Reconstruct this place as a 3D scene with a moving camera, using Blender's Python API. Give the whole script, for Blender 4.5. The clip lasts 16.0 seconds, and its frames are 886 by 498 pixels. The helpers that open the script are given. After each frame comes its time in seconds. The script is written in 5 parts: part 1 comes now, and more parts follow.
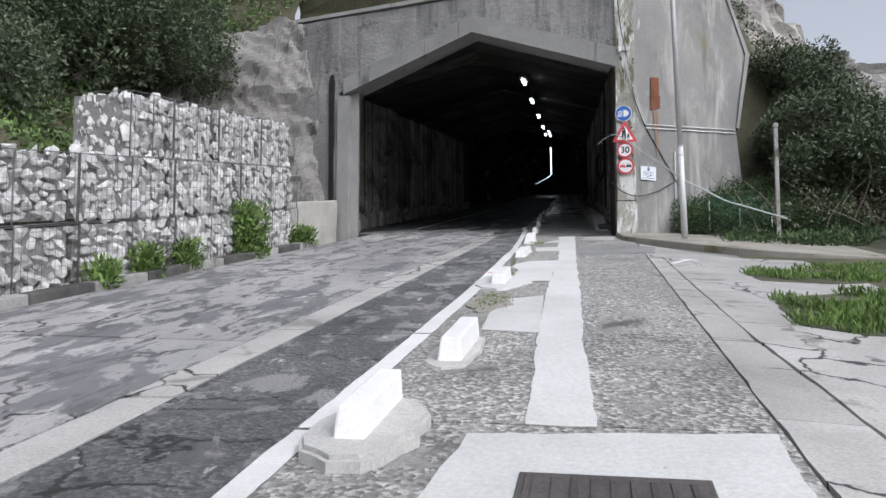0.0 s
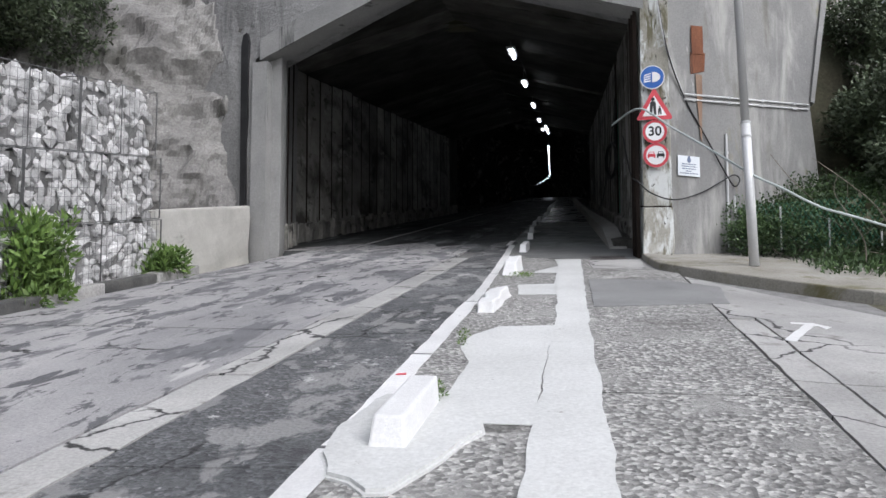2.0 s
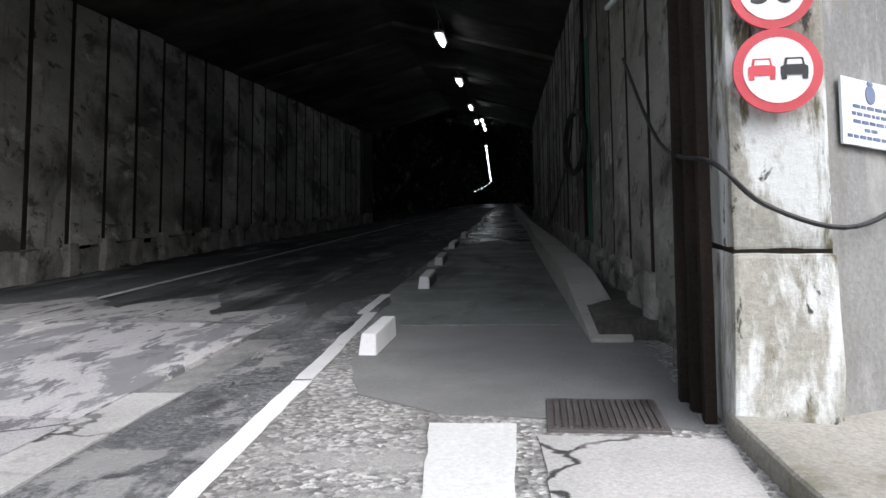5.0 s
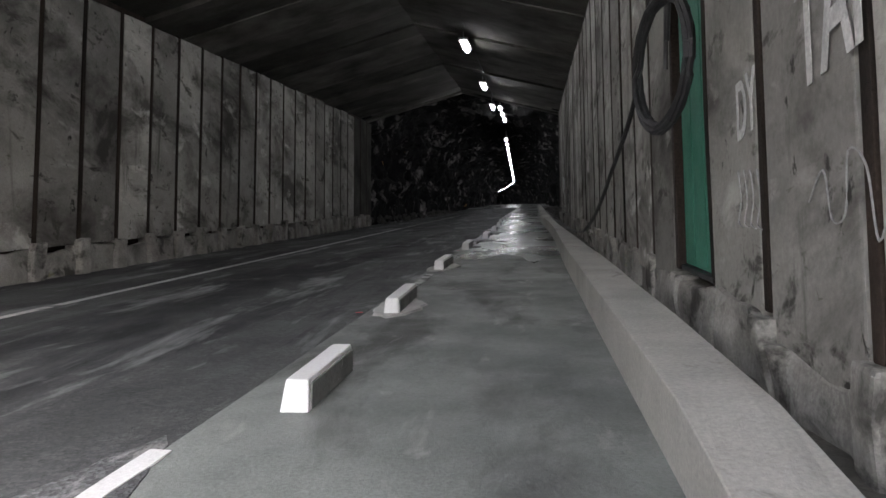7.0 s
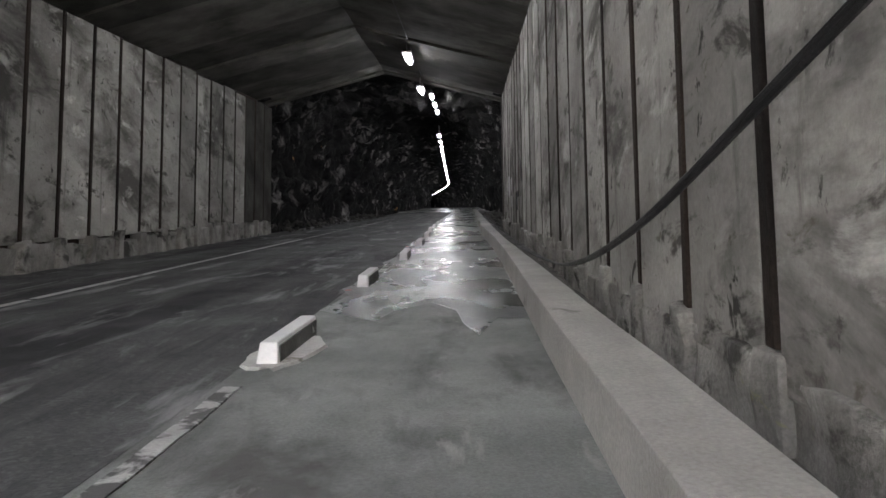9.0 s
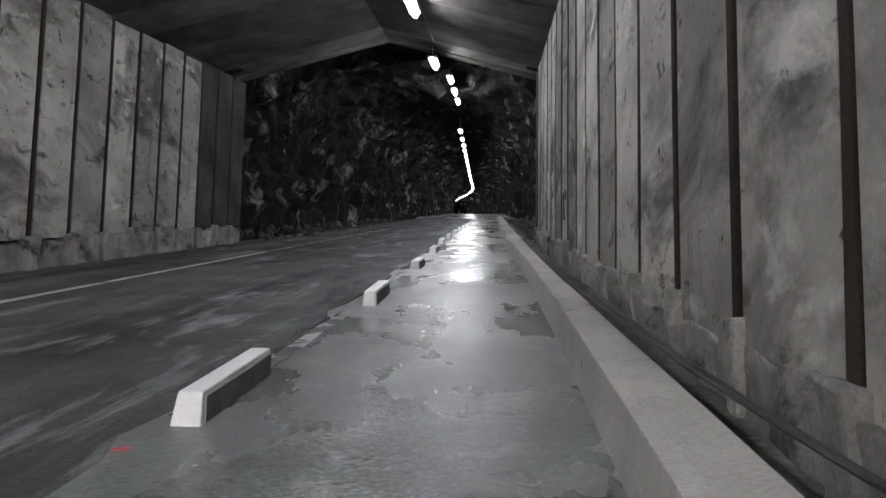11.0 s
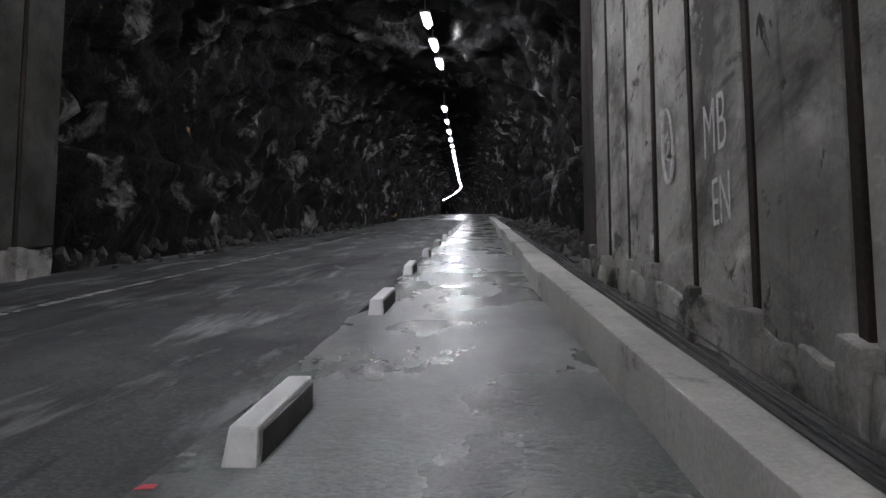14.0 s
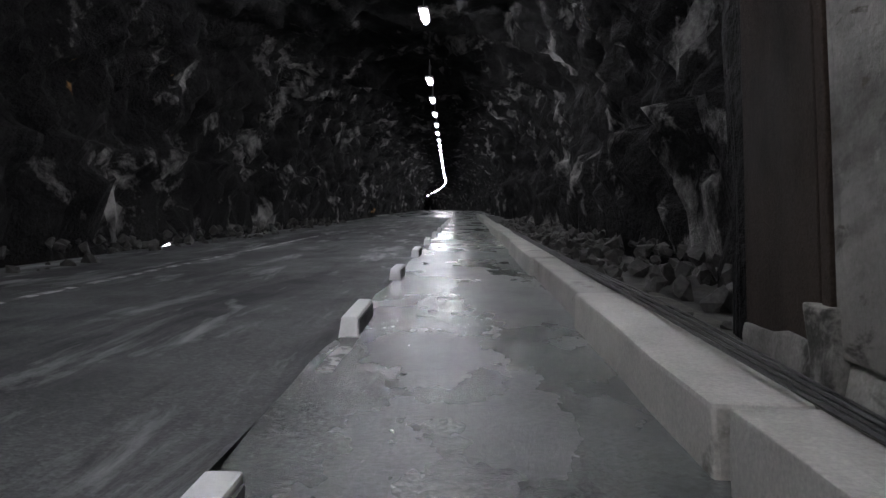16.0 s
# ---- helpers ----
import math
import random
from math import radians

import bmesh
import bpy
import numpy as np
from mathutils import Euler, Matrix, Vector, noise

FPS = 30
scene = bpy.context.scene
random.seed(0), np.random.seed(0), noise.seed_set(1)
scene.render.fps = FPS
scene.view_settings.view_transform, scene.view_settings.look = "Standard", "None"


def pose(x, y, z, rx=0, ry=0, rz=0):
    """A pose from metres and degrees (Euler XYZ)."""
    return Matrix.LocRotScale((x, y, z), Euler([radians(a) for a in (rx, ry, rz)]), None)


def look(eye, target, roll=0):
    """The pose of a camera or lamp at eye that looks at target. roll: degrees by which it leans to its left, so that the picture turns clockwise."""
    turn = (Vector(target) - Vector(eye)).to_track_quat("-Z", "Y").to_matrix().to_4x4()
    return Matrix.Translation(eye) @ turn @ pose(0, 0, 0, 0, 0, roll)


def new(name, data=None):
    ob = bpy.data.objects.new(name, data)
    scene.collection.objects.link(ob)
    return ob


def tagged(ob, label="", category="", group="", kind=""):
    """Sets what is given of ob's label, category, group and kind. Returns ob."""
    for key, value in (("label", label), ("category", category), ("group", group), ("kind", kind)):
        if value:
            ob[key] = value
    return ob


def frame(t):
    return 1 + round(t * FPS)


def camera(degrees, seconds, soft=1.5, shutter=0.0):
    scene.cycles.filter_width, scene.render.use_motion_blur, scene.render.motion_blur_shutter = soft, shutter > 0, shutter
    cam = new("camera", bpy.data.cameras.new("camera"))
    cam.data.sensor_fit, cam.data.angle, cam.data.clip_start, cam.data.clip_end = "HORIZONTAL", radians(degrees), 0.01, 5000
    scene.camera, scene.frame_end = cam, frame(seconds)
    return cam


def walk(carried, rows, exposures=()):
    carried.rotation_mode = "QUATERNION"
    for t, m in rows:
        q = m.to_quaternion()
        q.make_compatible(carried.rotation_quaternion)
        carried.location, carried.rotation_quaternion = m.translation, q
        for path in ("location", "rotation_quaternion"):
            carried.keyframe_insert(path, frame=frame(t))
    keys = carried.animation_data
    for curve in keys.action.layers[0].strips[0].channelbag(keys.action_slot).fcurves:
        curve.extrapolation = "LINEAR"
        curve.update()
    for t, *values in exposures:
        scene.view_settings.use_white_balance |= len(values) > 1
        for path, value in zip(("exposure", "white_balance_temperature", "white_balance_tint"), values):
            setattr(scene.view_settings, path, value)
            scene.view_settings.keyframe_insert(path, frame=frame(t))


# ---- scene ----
cam = camera(61.4, 16.0)
PATH = [
    (0.0, 0.571, 0.425, 1.075, 94.20, 0.20, 9.72),
    (0.5, 0.519, 1.719, 1.334, 94.06, 0.18, 9.68),
    (1.0, 0.538, 3.044, 1.502, 94.18, 0.22, 10.30),
    (1.5, 0.526, 4.317, 1.649, 94.21, -0.20, 9.57),
    (2.0, 0.511, 5.526, 1.825, 94.38, 0.29, 9.64),
    (2.5, 0.472, 6.667, 1.982, 94.24, -0.00, 8.75),
    (3.0, 0.524, 7.932, 2.163, 94.19, 2.58, 1.75),
    (3.5, 0.535, 9.181, 2.340, 94.37, 1.09, -1.50),
    (4.0, 0.560, 10.453, 2.546, 94.57, -0.38, 1.40),
    (4.5, 0.655, 11.834, 2.742, 94.62, -0.15, 3.00),
    (4.7, 0.660, 12.385, 2.837, 94.68, 0.10, 4.15),
    (6.8, 0.744, 17.643, 3.566, 95.06, 0.87, 7.30),
    (7.0, 0.740, 18.154, 3.633, 94.87, 0.42, 7.14),
    (7.5, 0.766, 19.497, 3.826, 95.00, 0.54, 5.33),
    (8.0, 0.718, 20.783, 4.030, 95.25, -0.75, 5.22),
    (8.5, 0.708, 22.041, 4.228, 95.09, -0.39, 5.53),
    (9.0, 0.662, 23.300, 4.436, 95.04, 0.53, 2.12),
    (9.2, 0.653, 23.808, 4.515, 94.95, -0.30, 4.40),
    (11.3, 0.712, 29.166, 5.287, 95.49, -1.04, 3.82),
    (11.5, 0.697, 29.688, 5.367, 95.45, -0.75, 4.29),
    (12.0, 0.674, 31.024, 5.602, 95.52, -0.26, 3.39),
    (12.5, 0.608, 32.369, 5.788, 95.20, -0.12, 3.49),
    (13.0, 0.548, 33.702, 5.990, 95.22, -0.37, 3.46),
    (13.5, 0.484, 34.989, 6.174, 95.50, -0.02, 3.36),
    (14.0, 0.430, 36.246, 6.368, 95.49, 0.09, 3.04),
    (14.5, 0.336, 37.489, 6.539, 95.15, 0.31, -2.00),
    (15.0, 0.321, 38.735, 6.701, 95.22, -0.21, 0.71),
    (15.5, 0.256, 39.968, 6.896, 95.52, -0.10, 0.44),
    (16.0, 0.193, 41.201, 7.103, 95.20, -0.83, 1.64),
]
walk(cam, [(t, pose(*p)) for t, *p in PATH],
     [(0.0, -0.05, 6150, 12), (2.5, -0.05, 6150, 12), (4.0, 0.05, 6200, 12), (4.7, 0.3, 6200, 12), (6.8, 2.85, 6600, 15), (8.0, 3.65, 6700, 16),
      (9.2, 4.2, 6700, 16), (11.3, 4.6, 6500, 17), (14.0, 4.5, 6450, 17), (16.0, 4.35, 6400, 17)])

# ---- light: overcast sky outside, fluorescent tubes inside ----
world = bpy.data.worlds.new("overcast_sky")
scene.world = world
world.use_nodes = True
wt = world.node_tree
sky = wt.nodes.new("ShaderNodeTexSky")
sky.sky_type, sky.sun_disc = "NISHITA", False
sky.sun_elevation, sky.sun_rotation = radians(44), radians(131)
sky.air_density, sky.dust_density = 1.0, 4.0
soften = wt.nodes.new("ShaderNodeHueSaturation")
soften.inputs["Saturation"].default_value = 0.3
wt.links.new(sky.outputs[0], soften.inputs["Color"])
wt.links.new(soften.outputs[0], wt.nodes["Background"].inputs[0])
wt.nodes["Background"].inputs[1].default_value = 0.2
sun = new("sun", bpy.data.lights.new("sun", "SUN"))
sun.data.energy, sun.data.angle, sun.data.color = 1.2, radians(60), (1.0, 0.985, 0.96)
sun.matrix_world = look((32, -27, 48), (0, 10, 0))
TUBE_POWER = 9.5

# ---- plan ----
S = 0.1514            # the road climbs this much per metre
XL, XR = -5.57, 1.63  # faces of the lined walls
Y0L, Y0R = 18.6, 16.4 # where the lining starts, on either side
YE = 46.4             # where the lining ends and bare rock begins
EAVE, RIDGE, XM = 4.0, 5.02, -1.97
XW = -4.70            # west edge of the portal's opening
rnd = random.Random(7)


def V(x, y, h=0.0):
    return (x, y, h + S * y)


def face_y(x):
    """The portal's face runs slightly askew."""
    return 17.85 + (x - XW) * (16.4 - 17.85) / (1.72 - XW)


# ---- materials ----
def nodes_of(name):
    m = bpy.data.materials.new(name)
    m.use_nodes = True
    return m, m.node_tree, m.node_tree.nodes["Principled BSDF"]


def ramp(t, fac, stops):
    r = t.nodes.new("ShaderNodeValToRGB")
    while len(r.color_ramp.elements) < len(stops):
        r.color_ramp.elements.new(0.5)
    for e, (p, c) in zip(r.color_ramp.elements, stops):
        e.position, e.color = p, (*(c if hasattr(c, "__len__") else (c, c, c)), 1)
    t.links.new(fac, r.inputs[0])
    return r.outputs[0]


def noise_at(t, pos, scale, detail=5.0, rough=0.6, stretch=(1, 1, 1), dist=0.0):
    mp = t.nodes.new("ShaderNodeMapping")
    mp.inputs["Scale"].default_value = stretch
    t.links.new(pos, mp.inputs[0])
    n = t.nodes.new("ShaderNodeTexNoise")
    n.inputs["Scale"].default_value, n.inputs["Detail"].default_value = scale, detail
    n.inputs["Roughness"].default_value, n.inputs["Distortion"].default_value = rough, dist
    t.links.new(mp.outputs[0], n.inputs["Vector"])
    return n.outputs[0]


def mixed(t, fac, a, b, kind="MIX"):
    m = t.nodes.new("ShaderNodeMix")
    m.data_type, m.blend_type = "RGBA", kind
    for sock, val in ((m.inputs[0], fac), (m.inputs[6], a), (m.inputs[7], b)):
        if hasattr(val, "is_linked"):
            t.links.new(val, sock)
        elif hasattr(val, "__len__"):
            sock.default_value = (*val, 1)
        else:
            sock.default_value = val
    return m.outputs[2]


def surface(name, lo, hi, scale=1.5, stretch=(1, 1, 1), grain=0.25, grain_scale=40, stains=(), rough=(0.7, 0.9),
            bump=0.3, bump_scale=50, vary=0.12, metal=0.0, pebbles=0.0, pebble_scale=40, rough_scale=1.2, island=False, cracks=0.0, gloss=0.4, deep=0.02, rough_stretch=(1, 1, 1)):
    """Noise between two colours, fine grain, stains of (colour, scale, from, to, stretch), relief; a little different from piece to piece."""
    m, t, b = nodes_of(name)
    pos = t.nodes.new("ShaderNodeNewGeometry").outputs["Position"]
    col = ramp(t, noise_at(t, pos, scale, 6, 0.62, stretch), [(0.32, lo), (0.68, hi)])
    g = ramp(t, noise_at(t, pos, grain_scale, 3, 0.7), [(0.3, 1 - grain), (0.7, 1 + grain * 0.4)])
    col = mixed(t, 1.0, col, g, "MULTIPLY")
    height = noise_at(t, pos, bump_scale, 6, 0.7)
    if pebbles:
        v = t.nodes.new("ShaderNodeTexVoronoi")
        v.inputs["Scale"].default_value = pebble_scale
        t.links.new(pos, v.inputs["Vector"])
        sep = t.nodes.new("ShaderNodeSeparateColor")
        t.links.new(v.outputs["Color"], sep.inputs[0])
        peb = ramp(t, sep.outputs[0], [(0.0, 0.4), (0.5, 0.85), (0.75, 1.25), (1.0, 1.85)])
        worn = ramp(t, noise_at(t, pos, 2.3, 5, 0.65), [(0.34, 0.0), (0.46, 1.0)])
        col = mixed(t, worn, col, mixed(t, pebbles, col, peb, "MULTIPLY"))
        height = mixed(t, mixed(t, 1.0, worn, (pebbles, pebbles, pebbles), "MULTIPLY"), height, v.outputs["Distance"])
    if cracks:
        wob = t.nodes.new("ShaderNodeVectorMath")
        wob.operation = "MULTIPLY_ADD"
        nz = t.nodes.new("ShaderNodeTexNoise")
        nz.inputs["Scale"].default_value, nz.inputs["Detail"].default_value = 3.0, 6.0
        t.links.new(pos, nz.inputs["Vector"])
        t.links.new(nz.outputs["Color"], wob.inputs[0])
        wob.inputs[1].default_value = (0.5, 0.5, 0.5)
        t.links.new(pos, wob.inputs[2])
        edge = t.nodes.new("ShaderNodeTexVoronoi")
        edge.feature = "DISTANCE_TO_EDGE"
        edge.inputs["Scale"].default_value = cracks
        t.links.new(wob.outputs[0], edge.inputs["Vector"])
        some = ramp(t, noise_at(t, pos, 0.8, 3, 0.5), [(0.45, 0.0), (0.52, 1.0)])
        line = ramp(t, edge.outputs["Distance"], [(0.004 * cracks + 0.003, 1.0), (0.012 * cracks + 0.005, 0.0)])
        col = mixed(t, mixed(t, 1.0, line, some, "MULTIPLY"), col, (0.03, 0.03, 0.03))
    for c, sc, lo_, hi_, st in stains:
        f = ramp(t, noise_at(t, pos, sc, 7, 0.66, st, 0.4), [(lo_, 0.0), (hi_, 1.0)])
        col = mixed(t, f, col, c)
    if vary:
        if island:
            rand = t.nodes.new("ShaderNodeNewGeometry").outputs["Random Per Island"]
        else:
            rand = t.nodes.new("ShaderNodeObjectInfo").outputs["Random"]
        col = mixed(t, 1.0, col, ramp(t, rand, [(0.0, 1 - vary), (1.0, 1 + vary)]), "MULTIPLY")
    t.links.new(col, b.inputs["Base Color"])
    rr = ramp(t, noise_at(t, pos, rough_scale, 5, 0.6, rough_stretch), [(0.35, rough[0]), (0.65, rough[1])])
    t.links.new(rr, b.inputs["Roughness"])
    b.inputs["Metallic"].default_value = metal
    b.inputs["Specular IOR Level"].default_value = gloss
    bp = t.nodes.new("ShaderNodeBump")
    bp.inputs["Strength"].default_value, bp.inputs["Distance"].default_value = bump, deep
    t.links.new(height, bp.inputs["Height"])
    t.links.new(bp.outputs[0], b.inputs["Normal"])
    return m


LONG = (1.0, 0.35, 1.0)
DRIP = (2.2, 2.2, 0.18)
M_CONC = surface("slab_concrete", (0.30, 0.295, 0.30), (0.46, 0.45, 0.445), 0.9, LONG, 0.3, 70,
                 [((0.17, 0.17, 0.178), 2.4, 0.52, 0.555, LONG), ((0.12, 0.12, 0.126), 6.0, 0.555, 0.585, LONG), ((0.5, 0.49, 0.48), 2.6, 0.63, 0.67, LONG)], (0.5, 0.85), 0.35, 60, cracks=0.45)
M_PALE = surface("pale_concrete", (0.33, 0.325, 0.313), (0.49, 0.483, 0.468), 1.2, (1, 1, 1), 0.25, 60,
                 [((0.22, 0.21, 0.195), 2.2, 0.58, 0.66, (1, 1, 1))], (0.7, 0.9), 0.3, 50, cracks=0.8)
M_ASPH = surface("old_asphalt", (0.095, 0.098, 0.102), (0.175, 0.177, 0.18), 1.6, LONG, 0.4, 90,
                 [((0.25, 0.248, 0.245), 3.2, 0.53, 0.575, (1, 0.6, 1)), ((0.42, 0.415, 0.41), 4.5, 0.63, 0.65, (1, 0.6, 1)), ((0.05, 0.05, 0.053), 1.3, 0.6, 0.66, (1, 1, 1))], (0.5, 0.8), 0.7, 70, pebbles=0.65, pebble_scale=48, cracks=1.1)
M_AGG = surface("exposed_aggregate", (0.23, 0.225, 0.215), (0.37, 0.365, 0.35), 1.2, (1, 1, 1), 0.3, 90,
                [((0.09, 0.088, 0.08), 1.4, 0.6, 0.7, (1, 1, 1))], (0.65, 0.9), 0.7, 60, pebbles=0.85, pebble_scale=42)
M_GREYPATCH = surface("grey_patch", (0.19, 0.19, 0.19), (0.28, 0.28, 0.277), 1.0, (1, 1, 1), 0.25, 90, (), (0.6, 0.85), 0.3, 80)
M_STRIP = surface("pale_walk_paint", (0.49, 0.495, 0.485), (0.59, 0.595, 0.585), 1.1, (1, 1, 1), 0.16, 45,
                  [((0.26, 0.25, 0.23), 5.0, 0.69, 0.72, (1, 1, 1))], (0.75, 0.9), 0.25, 60)
M_LINE = surface("white_line_paint", (0.64, 0.64, 0.635), (0.76, 0.76, 0.755), 2.0, (1, 1, 1), 0.12, 60,
                 [((0.2, 0.2, 0.2), 6.0, 0.67, 0.69, (1, 1, 1))], (0.6, 0.8), 0.3, 50)
M_LINE_WORN = surface("worn_line_paint", (0.33, 0.33, 0.32), (0.5, 0.5, 0.49), 2.0, (1, 1, 1), 0.2, 60,
                      [((0.07, 0.07, 0.07), 3.5, 0.46, 0.52, (1, 1, 1))], (0.5, 0.8), 0.3, 50)
M_LINE_EDGE = surface("edge_line_paint", (0.4, 0.4, 0.39), (0.55, 0.55, 0.54), 2.0, (1, 1, 1), 0.2, 60,
                      [((0.1, 0.1, 0.1), 3.5, 0.58, 0.64, (1, 1, 1))], (0.6, 0.8), 0.3, 50)
M_BLOCK = surface("block_white_paint", (0.7, 0.7, 0.7), (0.79, 0.79, 0.785), 3.0, (1, 1, 1), 0.08, 60,
                  [((0.35, 0.34, 0.32), 9.0, 0.70, 0.74, (1, 1, 1))], (0.55, 0.75), 0.3, 40, vary=0.05)
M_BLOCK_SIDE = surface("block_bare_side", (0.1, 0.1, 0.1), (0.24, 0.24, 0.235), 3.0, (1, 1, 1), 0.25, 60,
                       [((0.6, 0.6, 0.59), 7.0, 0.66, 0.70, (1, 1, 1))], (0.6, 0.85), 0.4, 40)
M_MORTAR = surface("mortar_bed", (0.40, 0.395, 0.38), (0.54, 0.535, 0.52), 2.5, (1, 1, 1), 0.2, 60,
                   [((0.17, 0.16, 0.13), 4.0, 0.6, 0.7, (1, 1, 1))], (0.8, 0.95), 0.4, 50)
# Streaky road; the pale streaks also put some daylight into the colour.
M_FLOORIN = surface("tunnel_road", (0.05, 0.053, 0.054), (0.125, 0.13, 0.13), 0.8, (1.3, 0.22, 1), 0.35, 70,
                    [((0.03, 0.031, 0.033), 0.8, 0.50, 0.60, (1.4, 0.07, 1)), ((0.26, 0.268, 0.268), 1.5, 0.55, 0.66, (1.4, 0.25, 1)), ((0.26, 0.265, 0.265), 4.0, 0.64, 0.76, (1.2, 0.35, 1)), ((0.04, 0.041, 0.043), 4.0, 0.58, 0.72, (1.3, 0.2, 1))], (0.6, 0.85), 0.5, 60, pebbles=0.35, pebble_scale=50, gloss=0.25)
M_WET = surface("wet_tunnel_lane", (0.067, 0.075, 0.071), (0.18, 0.198, 0.188), 1.6, (1, 0.6, 1), 0.55, 45,
                [((0.24, 0.245, 0.238), 3.0, 0.58, 0.80, (1, 0.5, 1)), ((0.04, 0.042, 0.043), 1.1, 0.52, 0.72, (1, 0.35, 1))], (0.18, 0.38), 0.7, 26, rough_scale=0.9, rough_stretch=(1.2, 0.6, 1), vary=0.0, deep=0.012, gloss=0.6)
M_DAMP = surface("damp_tunnel_lane", (0.138, 0.15, 0.143), (0.275, 0.293, 0.28), 1.1, (1, 0.6, 1), 0.3, 70,
                 [((0.07, 0.072, 0.068), 1.6, 0.50, 0.66, (1, 0.35, 1)), ((0.32, 0.325, 0.31), 4.0, 0.60, 0.72, (1, 0.4, 1))], (0.45, 0.8), 0.35, 45, rough_scale=1.7)
M_SHOT = surface("grey_render", (0.20, 0.20, 0.202), (0.33, 0.327, 0.322), 0.7, (1, 1, 0.8), 0.3, 30,
                 [((0.46, 0.45, 0.43), 1.7, 0.62, 0.72, DRIP), ((0.10, 0.10, 0.10), 1.0, 0.52, 0.68, DRIP), ((0.13, 0.13, 0.128), 3.5, 0.60, 0.68, (1, 1, 0.8))], (0.75, 0.95), 0.8, 12, deep=0.04)
M_WING = surface("stained_render", (0.19, 0.19, 0.19), (0.28, 0.278, 0.27), 0.8, (1, 1, 0.7), 0.22, 45,
                 [((0.36, 0.355, 0.34), 1.5, 0.50, 0.64, (1.3, 1.3, 0.35)), ((0.58, 0.57, 0.55), 3.4, 0.66, 0.74, (1.6, 1.6, 0.3)), ((0.2, 0.185, 0.12), 1.1, 0.60, 0.70, (1.3, 1.3, 0.7)), ((0.15, 0.145, 0.125), 1.3, 0.56, 0.70, (1.6, 1.6, 0.35))], (0.75, 0.95), 0.4, 30)
M_PILLAR = surface("mossy_pillar", (0.25, 0.24, 0.2), (0.42, 0.41, 0.37), 1.5, (1, 1, 0.5), 0.25, 45,
                   [((0.60, 0.62, 0.61), 2.1, 0.46, 0.54, (1.6, 1.6, 0.6)), ((0.13, 0.12, 0.075), 2.6, 0.52, 0.60, (1.8, 1.8, 0.5)), ((0.05, 0.048, 0.04), 7.0, 0.60, 0.65, (1.5, 1.5, 0.6))], (0.75, 0.95), 0.4, 30)
M_BEAM = surface("gable_beam", (0.25, 0.25, 0.248), (0.35, 0.347, 0.338), 1.0, (1, 1, 1), 0.25, 50,
                 [((0.1, 0.1, 0.1), 1.4, 0.62, 0.7, DRIP)], (0.75, 0.95), 0.4, 30)
M_PANEL = surface("lining_panel", (0.22, 0.213, 0.197), (0.41, 0.40, 0.372), 1.5, (1, 0.5, 0.9), 0.16, 34,
                  [((0.09, 0.086, 0.079), 1.2, 0.50, 0.64, (1, 0.45, 0.8)), ((0.09, 0.086, 0.078), 4.0, 0.58, 0.66, (1, 0.45, 1)), ((0.50, 0.49, 0.46), 3.0, 0.58, 0.70, (1, 0.45, 0.9)),
                   ((0.13, 0.12, 0.10), 10.0, 0.62, 0.70, (1, 0.5, 1)), ((0.085, 0.082, 0.076), 2.0, 0.60, 0.76, (1.5, 1.5, 0.22)), ((0.06, 0.058, 0.053), 6.5, 0.62, 0.67, (1, 0.8, 0.6))],
                  (0.85, 1.0), 0.6, 12, vary=0.36, gloss=0.12)
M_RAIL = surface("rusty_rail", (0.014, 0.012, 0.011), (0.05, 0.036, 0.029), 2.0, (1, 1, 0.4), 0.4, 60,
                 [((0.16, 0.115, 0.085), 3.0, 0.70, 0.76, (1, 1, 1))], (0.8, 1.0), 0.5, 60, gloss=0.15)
M_PLINTH = surface("plinth_concrete", (0.14, 0.136, 0.125), (0.36, 0.35, 0.325), 2.6, (1, 1, 1), 0.3, 50,
                   [((0.05, 0.048, 0.043), 3.0, 0.53, 0.62, (1, 0.6, 0.9)), ((0.2, 0.2, 0.1), 2.8, 0.68, 0.74, (1, 1, 1))], (0.75, 0.95), 0.6, 25, vary=0.15)
M_LEDGE = surface("ledge_concrete", (0.38, 0.372, 0.345), (0.52, 0.51, 0.475), 1.6, (1, 1, 1), 0.22, 55,
                  [((0.15, 0.145, 0.125), 2.0, 0.62, 0.70, (1, 0.6, 1))], (0.7, 0.9), 0.35, 40)
M_CEIL = surface("ceiling_and_dark_panels", (0.04, 0.039, 0.034), (0.13, 0.126, 0.115), 1.1, (1, 1, 1), 0.25, 40,
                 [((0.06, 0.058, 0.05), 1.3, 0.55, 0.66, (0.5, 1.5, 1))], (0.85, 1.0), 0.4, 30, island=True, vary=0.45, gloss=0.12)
# Near-black base and pale patches put unlit rock and lamplit facets into colour.
M_ROCK = surface("bore_rock_painted_light", (0.005, 0.005, 0.0055), (0.018, 0.0175, 0.017), 1.0, (1, 1, 1), 0.5, 18,
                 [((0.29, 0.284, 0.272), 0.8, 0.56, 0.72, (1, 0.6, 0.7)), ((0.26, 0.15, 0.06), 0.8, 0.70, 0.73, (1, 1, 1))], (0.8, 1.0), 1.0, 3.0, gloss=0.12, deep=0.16)
